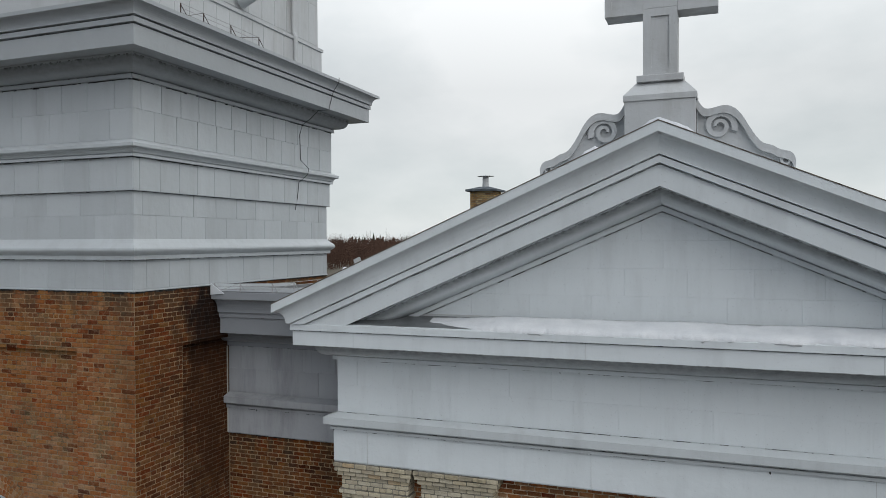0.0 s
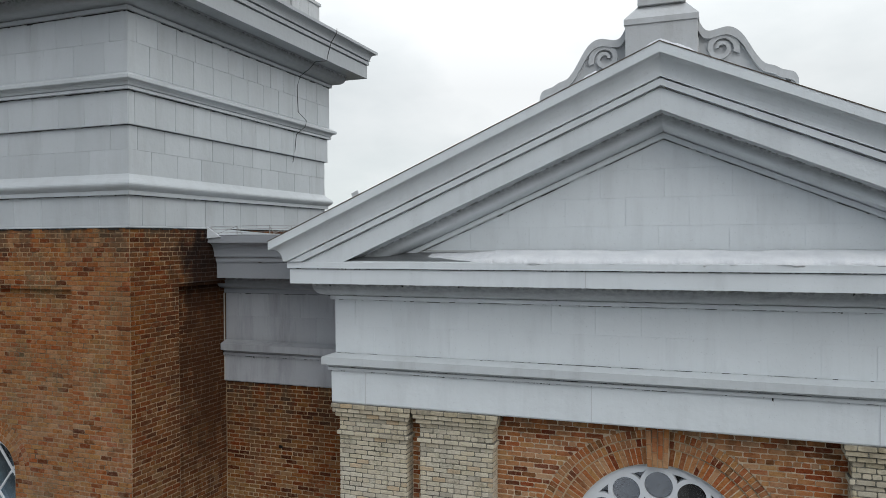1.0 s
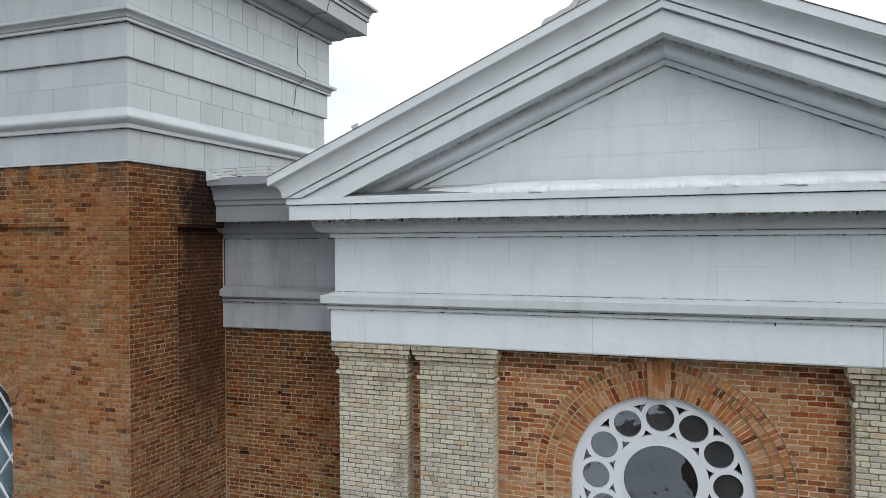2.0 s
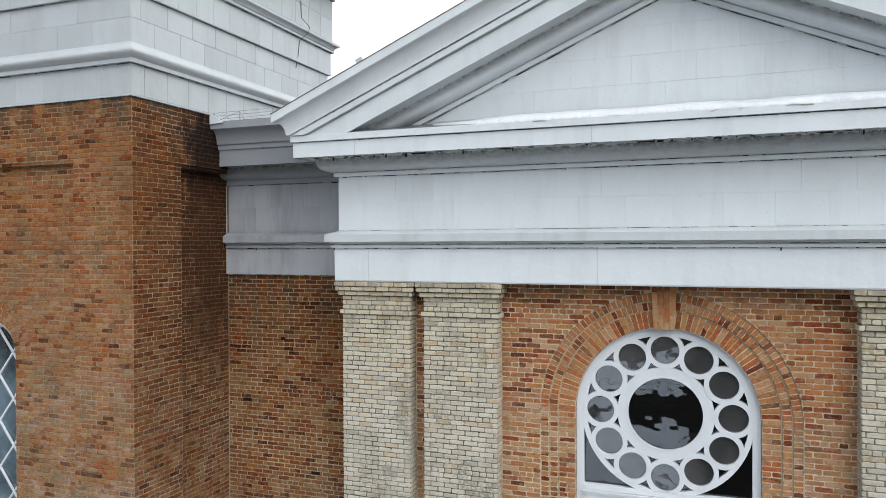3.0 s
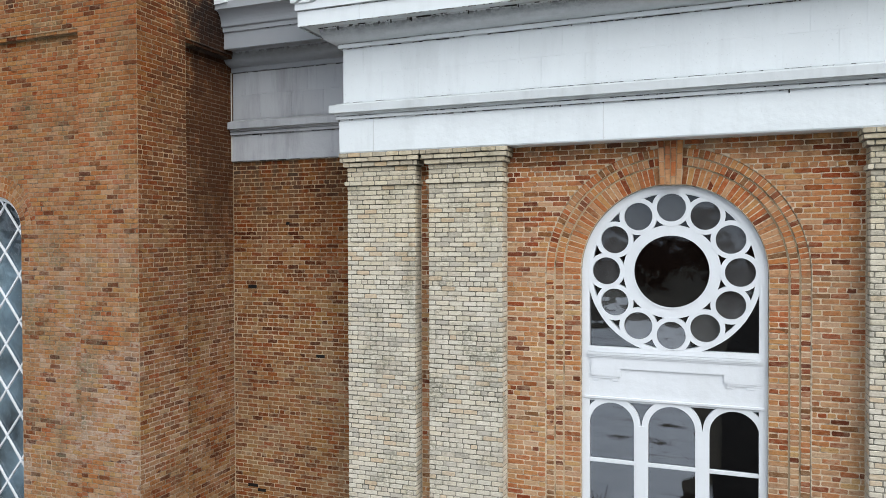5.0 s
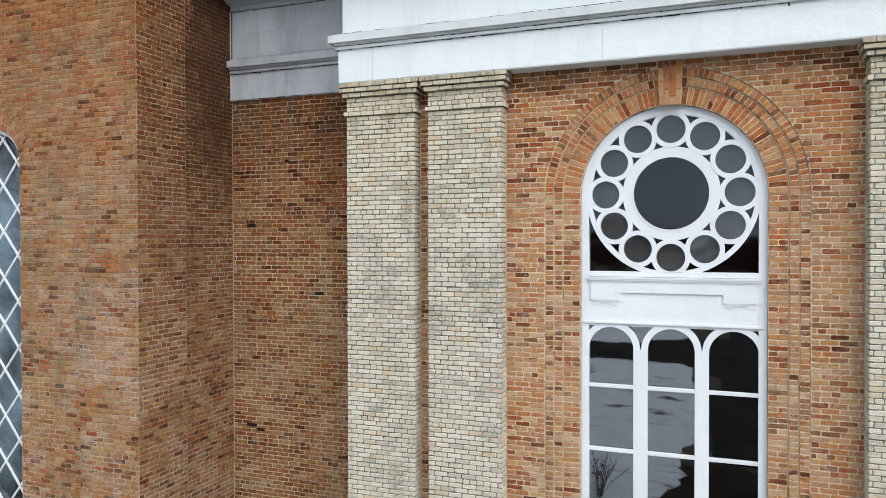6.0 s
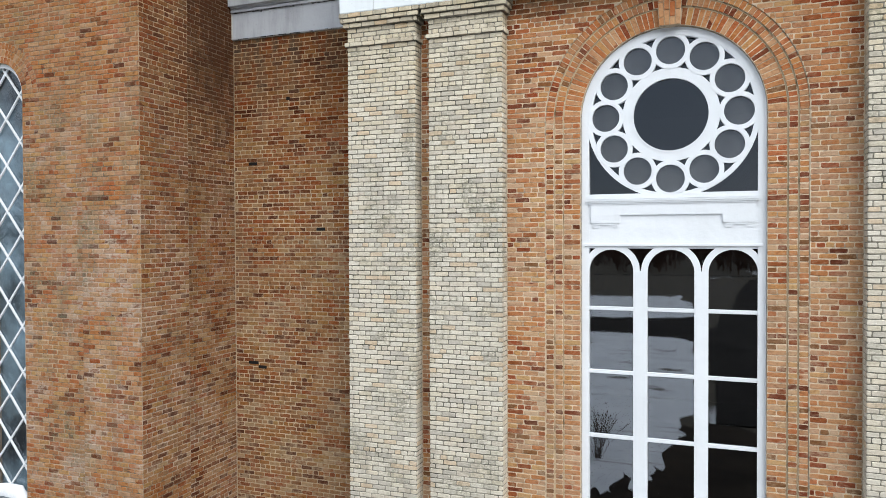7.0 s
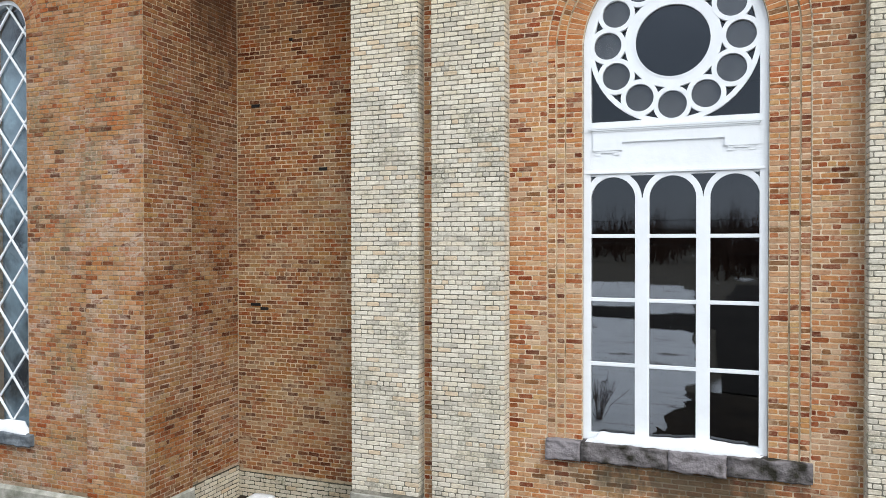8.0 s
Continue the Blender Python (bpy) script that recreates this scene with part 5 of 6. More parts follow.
for i in range(12):
    a = math.pi / 2 + i * math.pi / 6
    m = Matrix.Translation((0.858 * math.cos(a), (i % 2) * 0.001, RZ + 0.858 * math.sin(a)))
    if roundel is None:
        roundel = part("roundel", ring_bm(0.187, 0.25, 0.001, 0.085, 40), M_WHITE, window_1, "", m)
        pane_r = part("pane", disc_bm(0.192, 0.05), M_GLASS_DUSTY, window_1, "", m)
    else:
        shared("roundel", roundel.data, M_WHITE, window_1, m)
        shared("pane", pane_r.data, M_GLASS_DUSTY, window_1, m @ pose(0, 0, 0, random.uniform(-1.0, 1.0), 0, random.uniform(-1.0, 1.0)))
part("pane", disc_bm(0.495, 0.045, 64), M_GLASS_ROSE, window_1, "large round central pane", Matrix.Translation((0, 0, RZ)))
part("pane", arch_pane(0, 1.09, 0.075, 6.13, ARCH_Z, 40), M_GLASS_ROSE, window_1, "dark glass between the roundels")
tr = bmesh.new()
box(tr, -1.087, 1.087, 0.001, 0.10, 5.43, 6.135)
box(tr, -1.087, 1.087, -0.012, 0.01, 6.065, 6.13)
part("transom", tr, M_WHITE, window_1, "white panelled transom")
led = bmesh.new()
for x0, y0, z0, z1 in ((1.10, -0.05, 6.035, 6.058), (1.085, -0.042, 6.012, 6.036), (1.07, -0.03, 5.99, 6.013)):
    box(led, -x0, x0, y0, 0.01, z0, z1)
part("ledge", led, M_WHITE, window_1)
apron = bmesh.new()
box(apron, -1.055, 1.055, -0.022, 0.005, 5.845, 5.99)
for s in (-1, 1):
    a, b = sorted((s * 1.055, s * 0.66))
    box(apron, a, b, -0.022, 0.005, 5.735, 5.845)
    a, b = sorted((s * 1.02, s * 0.70))
    box(apron, a, b, -0.014, 0.005, 5.705, 5.735)
    for c in (0.985, 0.735):
        a, b = sorted((s * c - 0.045, s * c + 0.045))
        box(apron, a, b, -0.01, 0.005, 5.672, 5.705)
part("apron_panel", apron, M_WHITE, window_1, "white shouldered apron board")
part("rail", box_bm(-1.15, 1.15, -0.02, 0.02, 5.415, 5.45, bevel=0.004), M_WHITE, window_1)
head = bmesh.new()
box(head, -1.087, 1.087, 0.012, 0.09, 5.385, 5.43)
part("head_rail", head, M_WHITE, window_1)
BAYS = ((-0.783, 0.300), (0.007, 0.302), (0.788, 0.302))
for cx, r in BAYS:
    part("bay_arch", arch_band(cx, r, r + 0.085, 0.004, 0.085, 1.74, 5.068, 28), M_WHITE, window_1)
for x in (-0.388, 0.398):
    part("mullion", box_bm(x - 0.075, x + 0.075, 0.0015, 0.08, 1.74, 5.075, bevel=0.003), M_WHITE, window_1)
for k, (cx, r) in enumerate(BAYS):
    sp = bmesh.new()
    left = -1.08 if k == 0 else (cx + BAYS[k - 1][0]) / 2
    right = 1.08 if k == 2 else (cx + BAYS[k + 1][0]) / 2
    ring = [(left, 5.08)] + [(cx - (r + 0.04) * math.cos(math.pi * i / 24), 5.08 + (r + 0.028) * math.sin(math.pi * i / 24)) for i in range(25)] + [(right, 5.08)]
    low = [sp.verts.new((x, 0.06, zz)) for x, zz in ring]
    high = [sp.verts.new((x, 0.06, 5.405)) for x, zz in ring]
    for i in range(len(ring) - 1):
        sp.faces.new((low[i], low[i + 1], high[i + 1], high[i]))
    part("pane", sp, M_GLASS, window_1, "dark glass in the small spandrels")
BARS = (4.553, 3.668, 2.767)
zs = (1.80, 2.767, 3.668, 4.553)
for cx, r in BAYS:
    for zb in BARS:
        part("glazing_bar", box_bm(cx - r - 0.01, cx + r + 0.01, 0.008, 0.06, zb - 0.026, zb + 0.026, bevel=0.006), M_WHITE, window_1)
    for i in range(4):
        tilt = pose(0, 0, 0, random.uniform(-0.35, 0.35), 0, random.uniform(-0.35, 0.35))
        if i < 3:
            h = zs[i + 1] - zs[i]
            pb = bmesh.new()
            pb.faces.new([pb.verts.new((x, 0, zz)) for x, zz in ((-r - 0.005, -h / 2), (r + 0.005, -h / 2), (r + 0.005, h / 2), (-r - 0.005, h / 2))])
            part("pane", pb, M_GLASS, window_1, "", Matrix.Translation((cx, 0.045, zs[i] + h / 2)) @ tilt)
        else:
            part("pane", arch_pane(0, r + 0.005, 0, 0, 5.068 - zs[3]), M_GLASS, window_1, "", Matrix.Translation((cx, 0.045, zs[3])) @ tilt)
part("bottom_rail", box_bm(-1.15, 1.15, 0.0, 0.10, 1.70, 1.80, bevel=0.008), M_WHITE, window_1)
for ob in list(window_1.children):
    if ob.name.startswith("pane"):
        ob.visible_shadow = False


def rough_stone(x0, x1, y0, y1, z0, z1, seed):
    """A rock-faced block: subdivided, pushed in and out by noise."""
    bm = bmesh.new()
    bmesh.ops.create_cube(bm, size=1)
    bmesh.ops.subdivide_edges(bm, edges=bm.edges[:], cuts=11, use_grid_fill=True)
    for v in bm.verts:
        v.co = Vector((x0 + (v.co.x + 0.5) * (x1 - x0), y0 + (v.co.y + 0.5) * (y1 - y0), z0 + (v.co.z + 0.5) * (z1 - z0)))
        k = noise.noise(v.co * 7 + Vector((seed, 0, 0))) * 0.03 + noise.noise(v.co * 19 + Vector((0, seed, 0))) * 0.018
        if v.co.y < y0 + 0.01:
            v.co.y += k
        if v.co.z < z0 + 0.01 or v.co.z > z1 - 0.01:
            v.co.z += k * 0.6
    for f in bm.faces:
        f.smooth = True
    return bm


sill = thing("window_sill", (0, -0.15, 1.42), "rock-faced dark grey stone sill blocks stained with moss", "sill")
cuts = (-1.685, -1.19, -0.03, 0.70, 1.705)
for i in range(4):
    part("stone", rough_stone(cuts[i] + 0.004, cuts[i + 1] - 0.004, -0.22 + 0.01 * (i % 2), 0.05, 1.425 + 0.012 * (i % 2), 1.70, i * 3.1), M_SILL if i % 2 else M_SILL_PALE, sill)


def snow_bank(name, x0, x1, y0, y1, base, height, label, seed, edge=0.03, nx=90, taper=5, drip=0.0):
    """A bank of lying snow with a soft uneven crest and a ragged front edge."""
    bm = bmesh.new()
    ny, g = 8, {}
    for i in range(nx + 1):
        x = x0 + (x1 - x0) * i / nx
        end = min(1, min(i, nx - i) / taper)
        rag = edge * (noise.noise((x * 2.3, seed, 0)) + 0.7 * noise.noise((x * 7, seed, 1)) + 0.4 * noise.noise((x * 21, seed, 2)))
        if taper > 20:
            rag += 0.26 * (1 - end) ** 1.5
        hh = height * (0.3 + 0.7 * end) * (1 + 0.35 * noise.noise((x * 1.3, seed, 5)) + 0.15 * noise.noise((x * 6, seed, 7)))
        for j in range(ny + 1):
            f = j / ny
            y = y0 + rag + (y1 - y0 - rag) * f
            prof = min(1.0, math.sqrt(max(0.0, 1 - (1 - min(1, f * 2.6)) ** 2)))
            g[i, j] = bm.verts.new((x, y, base(x, y) + hh * prof * (0.25 + 0.75 * end) + 0.006 * noise.noise((x * 14, y * 14, seed))))
        hang = 0.012 + drip * max(0.0, noise.noise((x * 4.5, seed, 11)) + 0.5 * noise.noise((x * 13, seed, 12))) * end
        g[i, "a"] = bm.verts.new((x, y0 + rag + 0.004, base(x, y0) - hang))
        g[i, "b"] = bm.verts.new((x, y1, base(x, y1) - 0.012))
    for i in range(nx):
        for j in range(ny):
            bm.faces.new((g[i, j], g[i + 1, j], g[i + 1, j + 1], g[i, j + 1]))
        bm.faces.new((g[i, "a"], g[i + 1, "a"], g[i + 1, 0], g[i, 0]))
        bm.faces.new((g[i, ny], g[i + 1, ny], g[i + 1, "b"], g[i, "b"]))
        bm.faces.new((g[i, "b"], g[i + 1, "b"], g[i + 1, "a"], g[i, "a"]))
    for f in bm.faces:
        f.smooth = True
    return tagged(part(name, bm, M_SNOW), label, "snow")


snow_bank("sill_snow", -1.14, 1.14, -0.16, 0.02, lambda x, y: 1.69, 0.13, "white snow lying on the stone window sill", 3.0, 0.02, 60)
snow_bank("ledge_snow", -3.1, 4.6, -0.893, -0.46, lambda x, y: 11.088 + (y + 0.9) * 0.264, 0.055, "long bank of snow lying on the pediment ledge", 8.0, 0.03, 420, 60, 0.05)
snow_bank("ridge_snow", GX - 0.28, GX + 0.50, -1.06, -0.88, lambda x, y: APEX - SLOPE * abs(x - GX) - 0.005, 0.065, "small patch of snow at the foot of the cross", 5.0, 0.03, 24)
snow_bank("ridge_snow", GX - 1.02, GX - 0.68, -1.04, -0.8, lambda x, y: APEX - SLOPE * abs(x - GX) - 0.005, 0.08, "small patch of snow beside the scroll bracket", 6.0, 0.03, 16)
snow_bank("roof_snow", -4.38, -4.22, -1.02, -0.8, lambda x, y: APEX - SLOPE * abs(x - GX) - 0.005, 0.07, "small lump of snow on the gable edge", 7.0, 0.02, 10)
snow_bank("ground_snow", -7.0, -6.35, -0.35, 0.22, lambda x, y: 0.03, 0.12, "low patch of snow in the recess by the wall", 9.0, 0.06, 24)

# ---- tower window ----
window_2 = tagged(part("window_2", arch_band(TW_X, TW_R - 0.065, TW_R - 0.002, TPAN_Y + 0.06, TPAN_Y + 0.20, 1.46, TW_Z, 40), M_WHITE), "tall round-headed tower window with white diamond lattice bars", "window", "", "structure")
part("pane", arch_pane(TW_X, TW_R - 0.04, TPAN_Y + 0.14, 1.46, TW_Z, 32), M_GLASS_TOWER, window_2, "wavy bluish glass").visible_shadow = False
# added board, its blotches painted to look like reflected sky
back = bmesh.new()
box(back, TW_X - 0.75, TW_X + 0.75, TPAN_Y + 0.46, TPAN_Y + 0.5, 1.2, 8.4)
box(back, TW_X - 0.78, TW_X - 0.75, TPAN_Y + 0.401, TPAN_Y + 0.5, 1.2, 8.4)
box(back, TW_X + 0.75, TW_X + 0.78, TPAN_Y + 0.401, TPAN_Y + 0.5, 1.2, 8.4)
part("blind", back, M_SKY_BLOTCH, window_2, "blotched blue board behind the glass, painted like reflected sky")
DW, DH, Z_REF = 0.30, 0.365, 1.97


def lattice_bar(x0, z0, x1, z1, back):
    bm = bmesh.new()
    d = Vector((x1 - x0, 0, z1 - z0))
    n = Vector((-d.z, 0, d.x)).normalized() * 0.014
    a, b = Vector((x0, TPAN_Y + 0.10 + back, z0)), Vector((x1, TPAN_Y + 0.10 + back, z1))
    o = Vector((0, 0.025, 0))
    hexa(bm, [a - n, b - n, b + n, a + n, a - n + o, b - n + o, b + n + o, a + n + o])
    return bm


def inside_head(x, z):
    return z < TW_Z + math.sqrt(max(0.0, (TW_R - 0.06) ** 2 - (x - TW_X) ** 2))


for s in (-1, 1):
    for k in range(-4, 22):
        z_mid = Z_REF + k * 2 * DH + (0 if s > 0 else 0) - s * DH / DW * 0.3
        pts = []
        for i in range(61):
            x = TW_X - 0.465 + 0.93 * i / 60
            zz = z_mid + s * DH / DW * (x - 0.04 - TW_X)
            if 1.48 < zz and inside_head(x, zz):
                pts.append((x, zz))
        if len(pts) > 3:
            part("lattice_bar", lattice_bar(*pts[0], *pts[-1], 0.004 if s > 0 else 0.0), M_WHITE, window_2)
tsill = thing("window_sill", (TW_X, TPAN_Y, 1.3), "dark blue-grey stone sill under the lattice window", "sill")
part("stone", rough_stone(TW_X - 0.72, TW_X + 0.635, TPAN_Y - 0.09, TPAN_Y + 0.3, 1.29, 1.47, 4.4), M_SLATE, tsill)
snow_bank("sill_snow", TW_X - 0.5, TW_X + 0.5, TPAN_Y - 0.05, TPAN_Y + 0.09, lambda x, y: 1.465, 0.17, "white snow lying on the tower window sill", 2.0, 0.015, 30)

# ---- chimney behind the gable ----
CX, CY, CH = -7.55, 16.5, 14.20
chim = thing("chimney", (CX, CY, 0), "buff brick chimney with stone cap and metal hood behind the gable", "chimney")
cst = part("stack", box_bm(CX - 0.47, CX + 0.47, CY - 0.47, CY + 0.47, -0.4, CH), M_MORTAR_GREY, chim)
cap = bmesh.new()
low = [cap.verts.new((sx * 0.62, sy * 0.62, 0)) for sx, sy in ((-1, -1), (1, -1), (1, 1), (-1, 1))]
mid = [cap.verts.new((v.co.x, v.co.y, 0.07)) for v in low]
top = [cap.verts.new((v.co.x * 0.28, v.co.y * 0.28, 0.19)) for v in low]
cap.faces.new(low[::-1])
cap.faces.new(top)
for a, b in ((low, mid), (mid, top)):
    for k in range(4):
        cap.faces.new((a[k], a[(k + 1) % 4], b[(k + 1) % 4], b[k]))
part("cap", cap, M_SLATE, chim, "dark weathered stone cap", pose(CX, CY, CH))
flue = bmesh.new()
bmesh.ops.create_cone(flue, cap_ends=True, segments=18, radius1=0.125, radius2=0.115, depth=0.44)
part("flue", flue, M_CROWN, chim, "", pose(CX, CY, CH + 0.38))
hood = bmesh.new()
bmesh.ops.create_cone(hood, cap_ends=True, segments=18, radius1=0.33, radius2=0.05, depth=0.05)
part("hood", hood, M_CROWN, chim, "", pose(CX, CY, CH + 0.62))
M_CHIM = brick_material("chimney_brick", [(0.40, 0.27, 0.12), (0.46, 0.34, 0.17), (0.30, 0.18, 0.08), (0.48, 0.38, 0.22), (0.22, 0.13, 0.07), (0.36, 0.22, 0.09)], (0.4, 0.33, 0.22), 0.3)
cw = Brickwork(cst, M_CHIM, (0, 0))
lay(cw, (CX, CY - 0.478), UP, -0.478, 0.478, 12.6, CH, top=CH)
lay(cw, (CX + 0.478, CY), SIDE, -0.478, 0.478, 12.6, CH, top=CH)
cw.done()

# ---- wires and cables ----
def wire_guard(line, height, label, metal):
    """A low guard of two wires on thin posts, with slanting stays."""
    t = thing("wire_guard", line[0], label, "wire guard", "wire guards on the roofs")
    for k, (x, y, z) in enumerate(line):
        tube("post", [(x, y, z), (x, y, z + height)], 0.008, metal, t)
        tube("stay", [(x, y, z + height * 0.9), (x + 0.05, y + 0.10, z)], 0.005, metal, t)
        if k % 2 == 0 and k + 1 < len(line):
            nx, ny, nz = line[k + 1]
            tube("brace", [(x, y, z), (nx, ny, nz + height)], 0.004, metal, t)
    for f in (0.35, 0.68, 1.0):
        tube("wire", [(x, y, z + height * f) for x, y, z in line], 0.004, M_WIRE, t)


wire_guard([(-7.06, -0.33, 11.48), (-6.55, -0.33, 11.485), (-5.93, -0.33, 11.49), (-5.80, 0.1, 11.49), (-5.7, 0.7, 11.5), (-5.5, 1.3, 11.5)], 0.16, "low galvanised wire guard on the link roof edge", M_WIRE)
wire_guard([(-6.38, -1.9, 15.53), (-6.38, -1.4, 15.53), (-6.38, -0.75, 15.53), (-6.38, 0.0, 15.53)], 0.2, "low galvanised wire guard on the tower cornice", M_RUST)
cable = [(-6.23, 2.49, 15.56), (-6.222, 2.46, 15.46), (-6.34, 2.45, 15.29), (-6.395, 2.42, 15.05), (-6.40, 2.38, 14.92), (-6.62, 2.33, 14.915), (-6.755, 2.30, 14.77), (-6.94, 2.28, 14.65), (-7.005, 2.27, 14.45), (-7.0, 2.29, 13.95), (-6.88, 2.40, 13.78), (-6.885, 2.36, 13.66), (-7.02, 2.25, 13.50), (-7.035, 2.22, 13.2), (-7.075, 2.2, 12.95)]
tagged(tube("lightning_cable", cable, 0.007, M_CABLE), "thin black cable hanging down the tower cladding", "cable")

# ---- dark dashes in the metal laps: mould, and gap shadows added as strips ----
def mould_line(parent, start, end, cover=0.7, high=0.010, drop=0.0):
    """Short uneven dashes along a lap joint, some of them running down a little."""
    a, b = Vector(start), Vector(end)
    d = b - a
    far = d.length
    d.normalize()
    out = Vector((d.y, -d.x, 0)).normalized() * 0.004
    bm = bmesh.new()
    s = 0.0
    while s < far - 0.02:
        ln = min(random.choice((random.uniform(0.008, 0.03), random.uniform(0.02, 0.09), random.uniform(0.05, 0.25))), far - s)
        if random.random() < cover:
            p, q = a + d * s, a + d * (s + ln)
            h = high * random.uniform(0.35, 1.3)
            if random.random() < drop:
                h *= random.uniform(2, 4)
                q = a + d * (s + 0.018)
            h0, h1 = Vector((0, 0, h * random.uniform(0.6, 1))), Vector((0, 0, h * random.uniform(0.6, 1)))
            hexa(bm, [p - h0 + out, q - h1 + out, q + out, p + out, p - h0 - out, q - h1 - out, q - out, p - out])
        s += ln + random.uniform(0.0, 0.03)
    return tagged(part("mould_line", bm, M_LAP_DARK, parent, "broken dark line of mould and gap shadow"), kind="stuff")


for z, p, c, h in ((10.504, 0.010, 0.8, 0.012), (10.575, 0.036, 0.6, 0.010), (10.992, 0.470, 0.9, 0.012), (9.429, 0.054, 0.75, 0.012), (9.486, 0.064, 0.6, 0.010), (9.692, 0.012, 0.5, 0.006)):
    mould_line(ent, (EX0 - p, FRIEZE_Y - p, z), (EX1 + p, FRIEZE_Y - p, z), c, h, 0.06)
mould_line(ent, (EX0 - 0.266, FRIEZE_Y - 0.266, 10.782), (EX1 + 0.266, FRIEZE_Y - 0.266, 10.782), 0.6, 0.022, 0.2)
for z, p, c, h in ((10.504, 0.010, 0.8, 0.012), (11.058, 0.505, 0.6, 0.010), (9.429, 0.052, 0.8, 0.014), (8.976, 0.052, 0.5, 0.014)):
    mould_line(lent, (TPAN_X + 0.02, LINK_Y - p, z), (EX0 - 0.05, LINK_Y - p, z), c, h, 0.05)
for dz, p, c, h in ((-0.403, 0.530, 0.85, 0.012), (-0.512, 0.480, 0.85, 0.012), (-1.09, 0.012, 0.8, 0.012), (-1.012, 0.034, 0.6, 0.009)):
    for sgn in (-1, 1):
        run = min(GX - EX0 + p, (APEX + dz - 11.24) / SLOPE) - 0.02
        ends = [(GX, FRIEZE_Y - p, APEX + dz), (GX + sgn * run, FRIEZE_Y - p, APEX + dz - SLOPE * run)]
        mould_line(ped, *(ends if sgn > 0 else ends[::-1]), c, h)
for z, p, c, h in ((14.658, 0.092, 0.8, 0.016), (14.731, 0.106, 0.5, 0.010), (15.222, 0.662, 1.0, 0.014), (15.312, 0.692, 1.0, 0.014), (13.553, 0.062, 0.8, 0.014), (13.071, 0.012, 0.9, 0.010), (12.069, 0.012, 0.6, 0.012), (11.603, 0.006, 0.85, 0.03)):
    mould_line(tower, (TX0 - p, TY0 - p, z), (TX1 + p, TY0 - p, z), c, h)
    mould_line(tower, (TX1 + p, TY0 - p, z), (TX1 + p, TY1 + p, z), c, h)

# ---- bricks of the facade ----
def window_gaps(z):
    out = []
    if z < 1.70 and z > 1.42:
        out.append((-1.70, 1.72))
    elif 1.70 <= z < ARCH_Z:
        out.append((-1.678, 1.678))
    elif ARCH_Z <= z < ARCH_Z + 1.678:
        w = math.sqrt(1.678 ** 2 - (z - ARCH_Z) ** 2)
        out.append((-w, w))
    if 8.3 < z:
        out.append((-0.17, 0.17))
    return out


work = Brickwork(wall_facade, M_RED, (3.2, 6.2))
lay(work, (0, WALL_Y), UP, -2.235, 2.263, 0.0, TOP, window_gaps)
lay(work, (0, WALL_Y), UP, -3.562, -3.355, 0.0, TOP)
lay(work, (0, WALL_Y), UP, 3.385, 3.59, 0.0, TOP)
for sgn in (-1, 1):
    k = 0
    z = 1.70
    while z < ARCH_Z - 0.03:
        zc = z + COURSE / 2
        if k % 2:
            work.add((sgn * 1.3075, -0.074, zc), 0, 0.222)
        else:
            work.add((sgn * 1.251, -0.074, zc), 0, 0.104)
            work.add((sgn * 1.366, -0.074, zc), 0, 0.104)
        work.add((sgn * 1.49, -0.096, zc), 0, 0.10)
        work.add((sgn * 1.614, -0.117, zc), 0, 0.104)
        z += COURSE
        k += 1
work.done()


def voussoirs(r0, r1, y):
    """Bricks set round the arch on edge, all on one tapered mesh."""
    n = round(math.pi * (r0 + r1) / 2 / COURSE)
    step = math.pi / n
    h0, h1, c = r0 * step / 2 - 0.0045, r1 * step / 2 - 0.0065, 0.004
    pts = [(r0, 0.03, -h0), (r1, 0.03, -h1), (r1, 0.03, h1), (r0, 0.03, h0), (r0, c, -h0), (r1, c, -h1), (r1, c, h1), (r0, c, h0), (r0 + c, 0, -h0 + c), (r1 - c, 0, -h1 + c), (r1 - c, 0, h1 - c), (r0 + c, 0, h0 - c)]
    d = bpy.data.meshes.new("voussoir")
    d.from_pydata(pts, [], ring_faces(4))
    d.materials.append(M_ARCH)
    for i in range(n):
        a = (i + 0.5) * step
        if abs(math.cos(a)) * r1 < 0.17:
            continue
        shared("voussoir", d, M_ARCH, wall_facade, Matrix.Translation((0, y + random.uniform(-0.003, 0.003), ARCH_Z)) @ Matrix.Rotation(-a, 4, "Y"))


voussoirs(1.197, 1.419, -0.074)
voussoirs(1.439, 1.541, -0.096)
voussoirs(1.561, 1.668, -0.117)
kb = bmesh.new()
hexa(kb, [(-0.135, -0.155, 8.335), (0.135, -0.155, 8.335), (0.162, -0.155, 8.92), (-0.162, -0.155, 8.92), (-0.135, -0.03, 8.335), (0.135, -0.03, 8.335), (0.162, -0.03, 8.92), (-0.162, -0.03, 8.92)])
keystone = part("keystone", kb, M_MORTAR, wall_facade, "brick keystone of upright bricks")
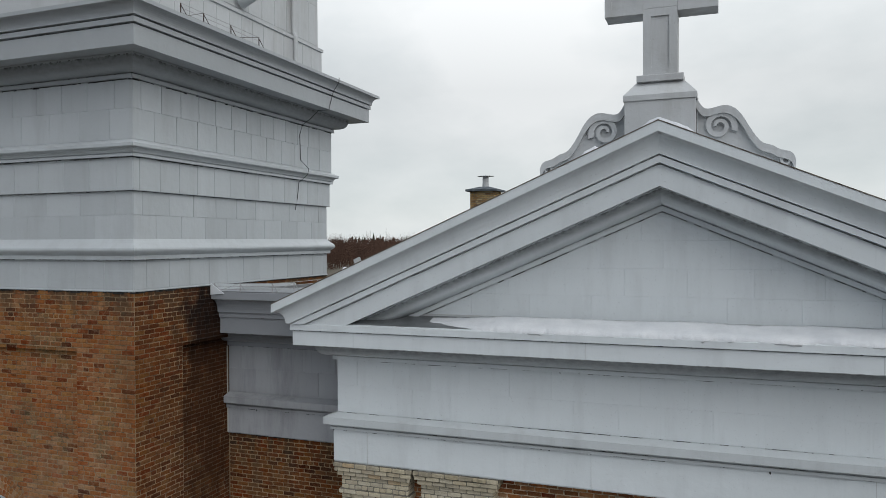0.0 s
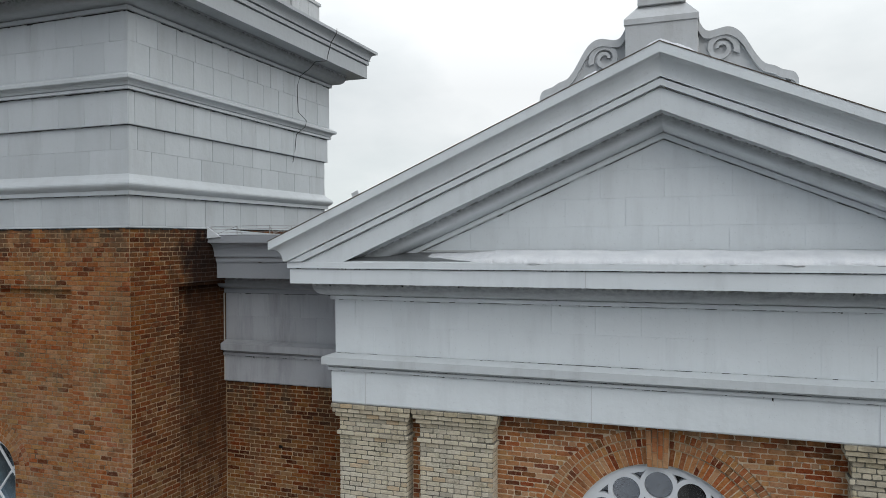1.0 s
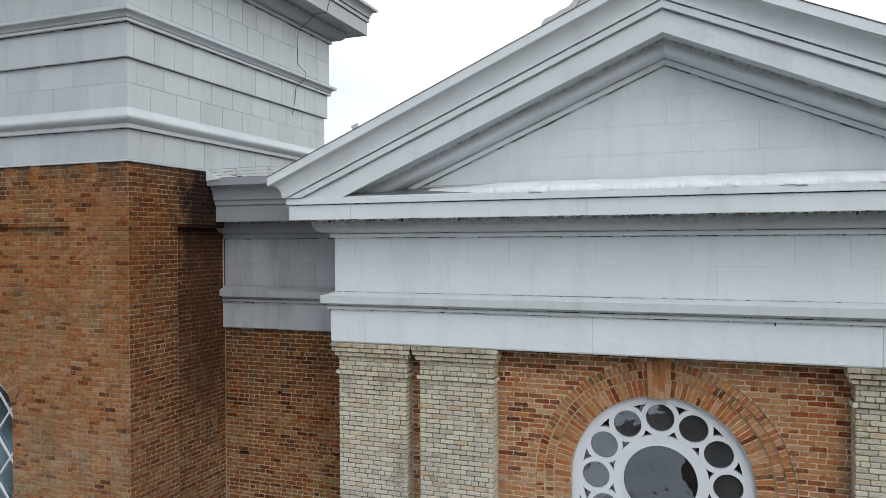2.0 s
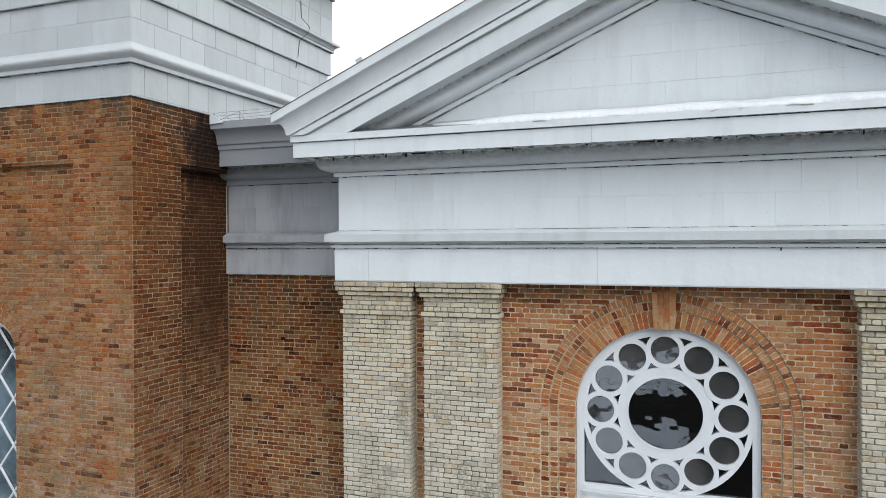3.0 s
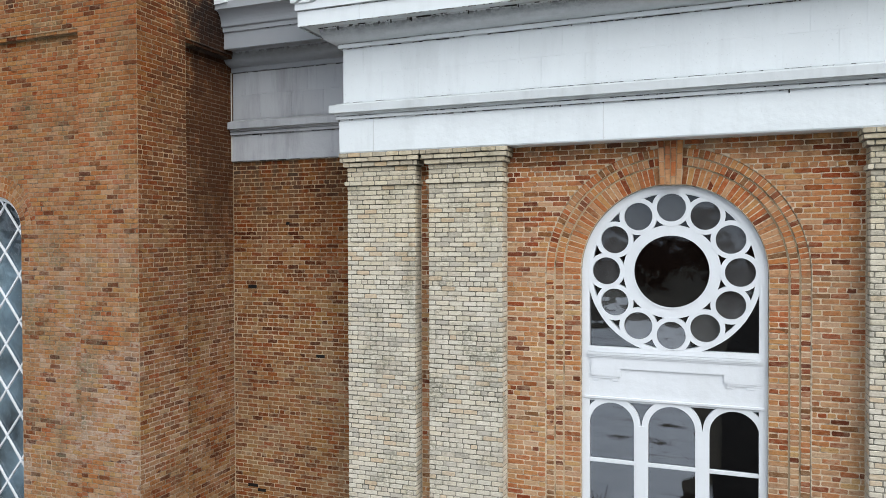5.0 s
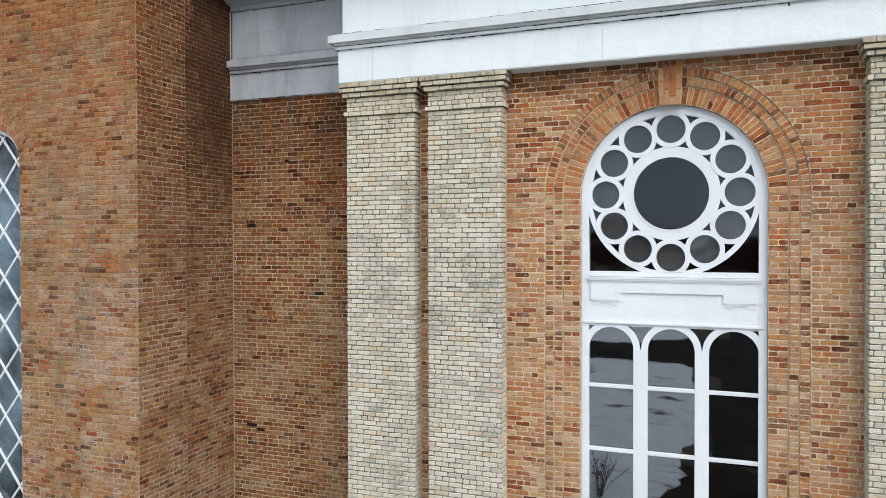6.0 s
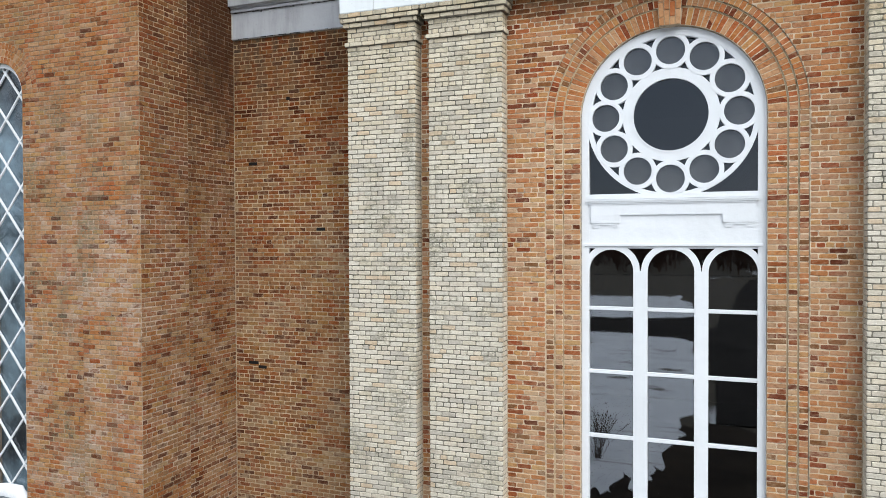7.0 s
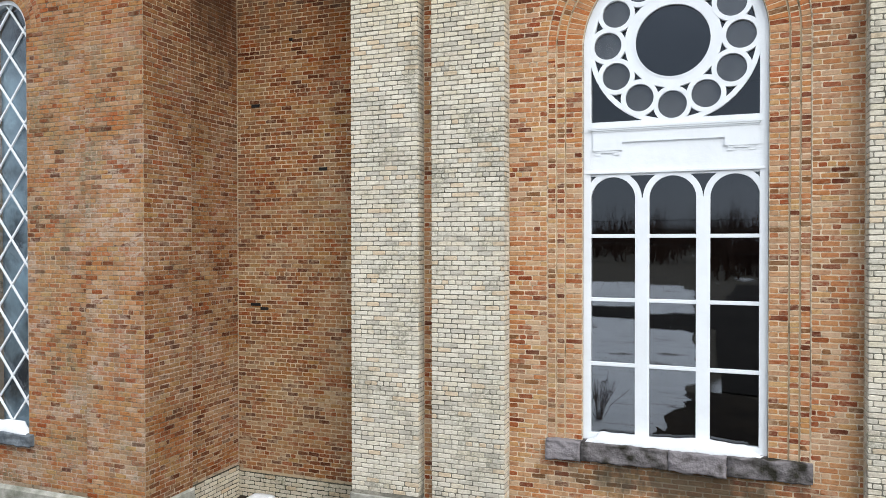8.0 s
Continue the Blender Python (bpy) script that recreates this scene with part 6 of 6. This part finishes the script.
for i in range(4):
    stops = (0.0, 0.2, 0.4, 0.585) if i % 2 else (0.0, 0.11, 0.31, 0.49, 0.585)
    for z0, z1 in zip(stops, stops[1:]):
        za, zb = 8.335 + z0 + 0.006, 8.335 + z1 - 0.006
        wa, wb = 0.0675 + z0 * 0.023, 0.0675 + z1 * 0.023
        xa0, xa1, xb0, xb1 = (i - 2) * wa + 0.006, (i - 1) * wa - 0.006, (i - 2) * wb + 0.006, (i - 1) * wb - 0.006
        kb = bmesh.new()
        hexa(kb, [(xa0, -0.168, za), (xa1, -0.168, za), (xb1, -0.168, zb), (xb0, -0.168, zb), (xa0, -0.14, za), (xa1, -0.14, za), (xb1, -0.14, zb), (xb0, -0.14, zb)])
        part("brick", kb, M_ARCH, keystone)

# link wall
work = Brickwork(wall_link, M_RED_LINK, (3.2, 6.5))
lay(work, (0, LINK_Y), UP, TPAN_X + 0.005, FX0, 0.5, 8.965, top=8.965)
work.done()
link_plinth = thing("wall_plinth", (-6, 0.33, 0), "pale buff brick plinth at the foot of the recessed wall", "plinth")
lp = part("core", box_bm(TPAN_X + 0.03, FX0, LINK_Y - 0.052, LINK_Y + 0.05, 0, 0.46), M_MOSS_JOINT, link_plinth)
work = Brickwork(lp, M_BUFF_FOOT, (0, 0))
lay(work, (0, LINK_Y - 0.06), UP, TPAN_X + 0.04, FX0, 0.0, 0.465, top=0.465)
work.done()
side_plinth = thing("wall_plinth", (TPAN_X, -0.3, 0), "pale buff brick plinth at the foot of the tower", "plinth")
sp_ = part("core", box_bm(TPAN_X, TPAN_X + 0.052, -1.07, LINK_Y - 0.05, 0, 0.56), M_MOSS_JOINT, side_plinth)
work = Brickwork(sp_, M_BUFF_FOOT, (0, 0))
lay(work, (TPAN_X + 0.06, 0), SIDE, -1.07, LINK_Y - 0.06, 0.0, 0.565, top=0.565)
work.done()

# pilasters
for (x0, x1, _), (p, shaft) in zip(PILASTERS, SHAFTS):
    work = Brickwork(shaft, M_BUFF, (2.5, 5.5))
    lay(work, (0, PIL_Y), UP, x0, x1, 0.62, TOP, None, flare, TOP, flare)
    lay(work, (x1, 0), SIDE, PIL_Y + 0.012, WALL_Y, 0.62, TOP, None, flare)
    lay(work, (x0, 0), -SIDE, -WALL_Y, -PIL_Y - 0.012, 0.62, TOP, None, flare)
    work.done()

# tower front and side
def tower_gaps(z):
    if 1.47 < z < TW_Z:
        return [(TW_X - TW_R - 0.005, TW_X + TW_R + 0.005)]
    if 1.29 < z <= 1.47:
        return [(TW_X - 0.74, TW_X + 0.65)]
    if TW_Z <= z < TW_Z + TW_R + 0.325:
        w = math.sqrt((TW_R + 0.325) ** 2 - (z - TW_Z) ** 2)
        return [(TW_X - w, TW_X + w)]
    return []


work = Brickwork(tower_wall, M_RED_TOWER, (3.0, 8.0))
lay(work, (0, TY0), UP, -8.205, TX1, 0.65, 10.756, top=11.6)
lay(work, (0, TPAN_Y), UP, -11.87, -8.205, 0.65, 10.685, tower_gaps, top=11.6)
lay(work, (0, TY0), UP, TX0, -11.87, 0.65, 10.756, top=11.6)
lay(work, (0, TY0), UP, TX0, TX1, 10.753, 11.6, top=11.6)
lay(work, (0, TY0 + 0.014), UP, -11.87, -8.205, 10.683, 10.755, top=10.754)
for r0, r1 in ((TW_R + 0.004, TW_R + 0.105), (TW_R + 0.112, TW_R + 0.215), (TW_R + 0.222, TW_R + 0.32)):
    n = round(math.pi * (r0 + r1) / 2 / COURSE)
    for i in range(n):
        a = (i + 0.5) * math.pi / n
        r = (r0 + r1) / 2
        k = len(work.pts)
        pts, faces = brick_shape(r1 - r0, COURSE * 0.85)
        mm = Matrix.Translation((TW_X, TPAN_Y, TW_Z)) @ Matrix.Rotation(-a, 4, "Y") @ Matrix.Translation((r, 0, 0))
        work.pts += [mm @ Vector(q) for q in pts]
        work.faces += [tuple(k + i2 for i2 in f) for f in faces]
work.done()

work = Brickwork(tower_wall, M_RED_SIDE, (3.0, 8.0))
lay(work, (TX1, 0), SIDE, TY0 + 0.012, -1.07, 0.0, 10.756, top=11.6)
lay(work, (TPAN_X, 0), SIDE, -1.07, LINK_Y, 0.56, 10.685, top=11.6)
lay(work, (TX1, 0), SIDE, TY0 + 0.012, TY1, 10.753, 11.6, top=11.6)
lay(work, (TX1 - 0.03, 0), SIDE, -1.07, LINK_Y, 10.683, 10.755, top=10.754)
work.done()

# putlog holes: flat near-black blocks, the shade inside them painted on
for x, z, w in ((-6.916, 6.823, 0.17), (-5.583, 5.689, 0.16), (-6.93, 3.389, 0.20), (-6.75, 3.32, 0.16), (-6.2, 7.9, 0.07)):
    part("putlog_hole", box_bm(x - w / 2, x + w / 2, LINK_Y - 0.006, LINK_Y + 0.01, z - 0.026, z + 0.026), M_DARK, wall_link, "flat black block standing for a putlog hole")
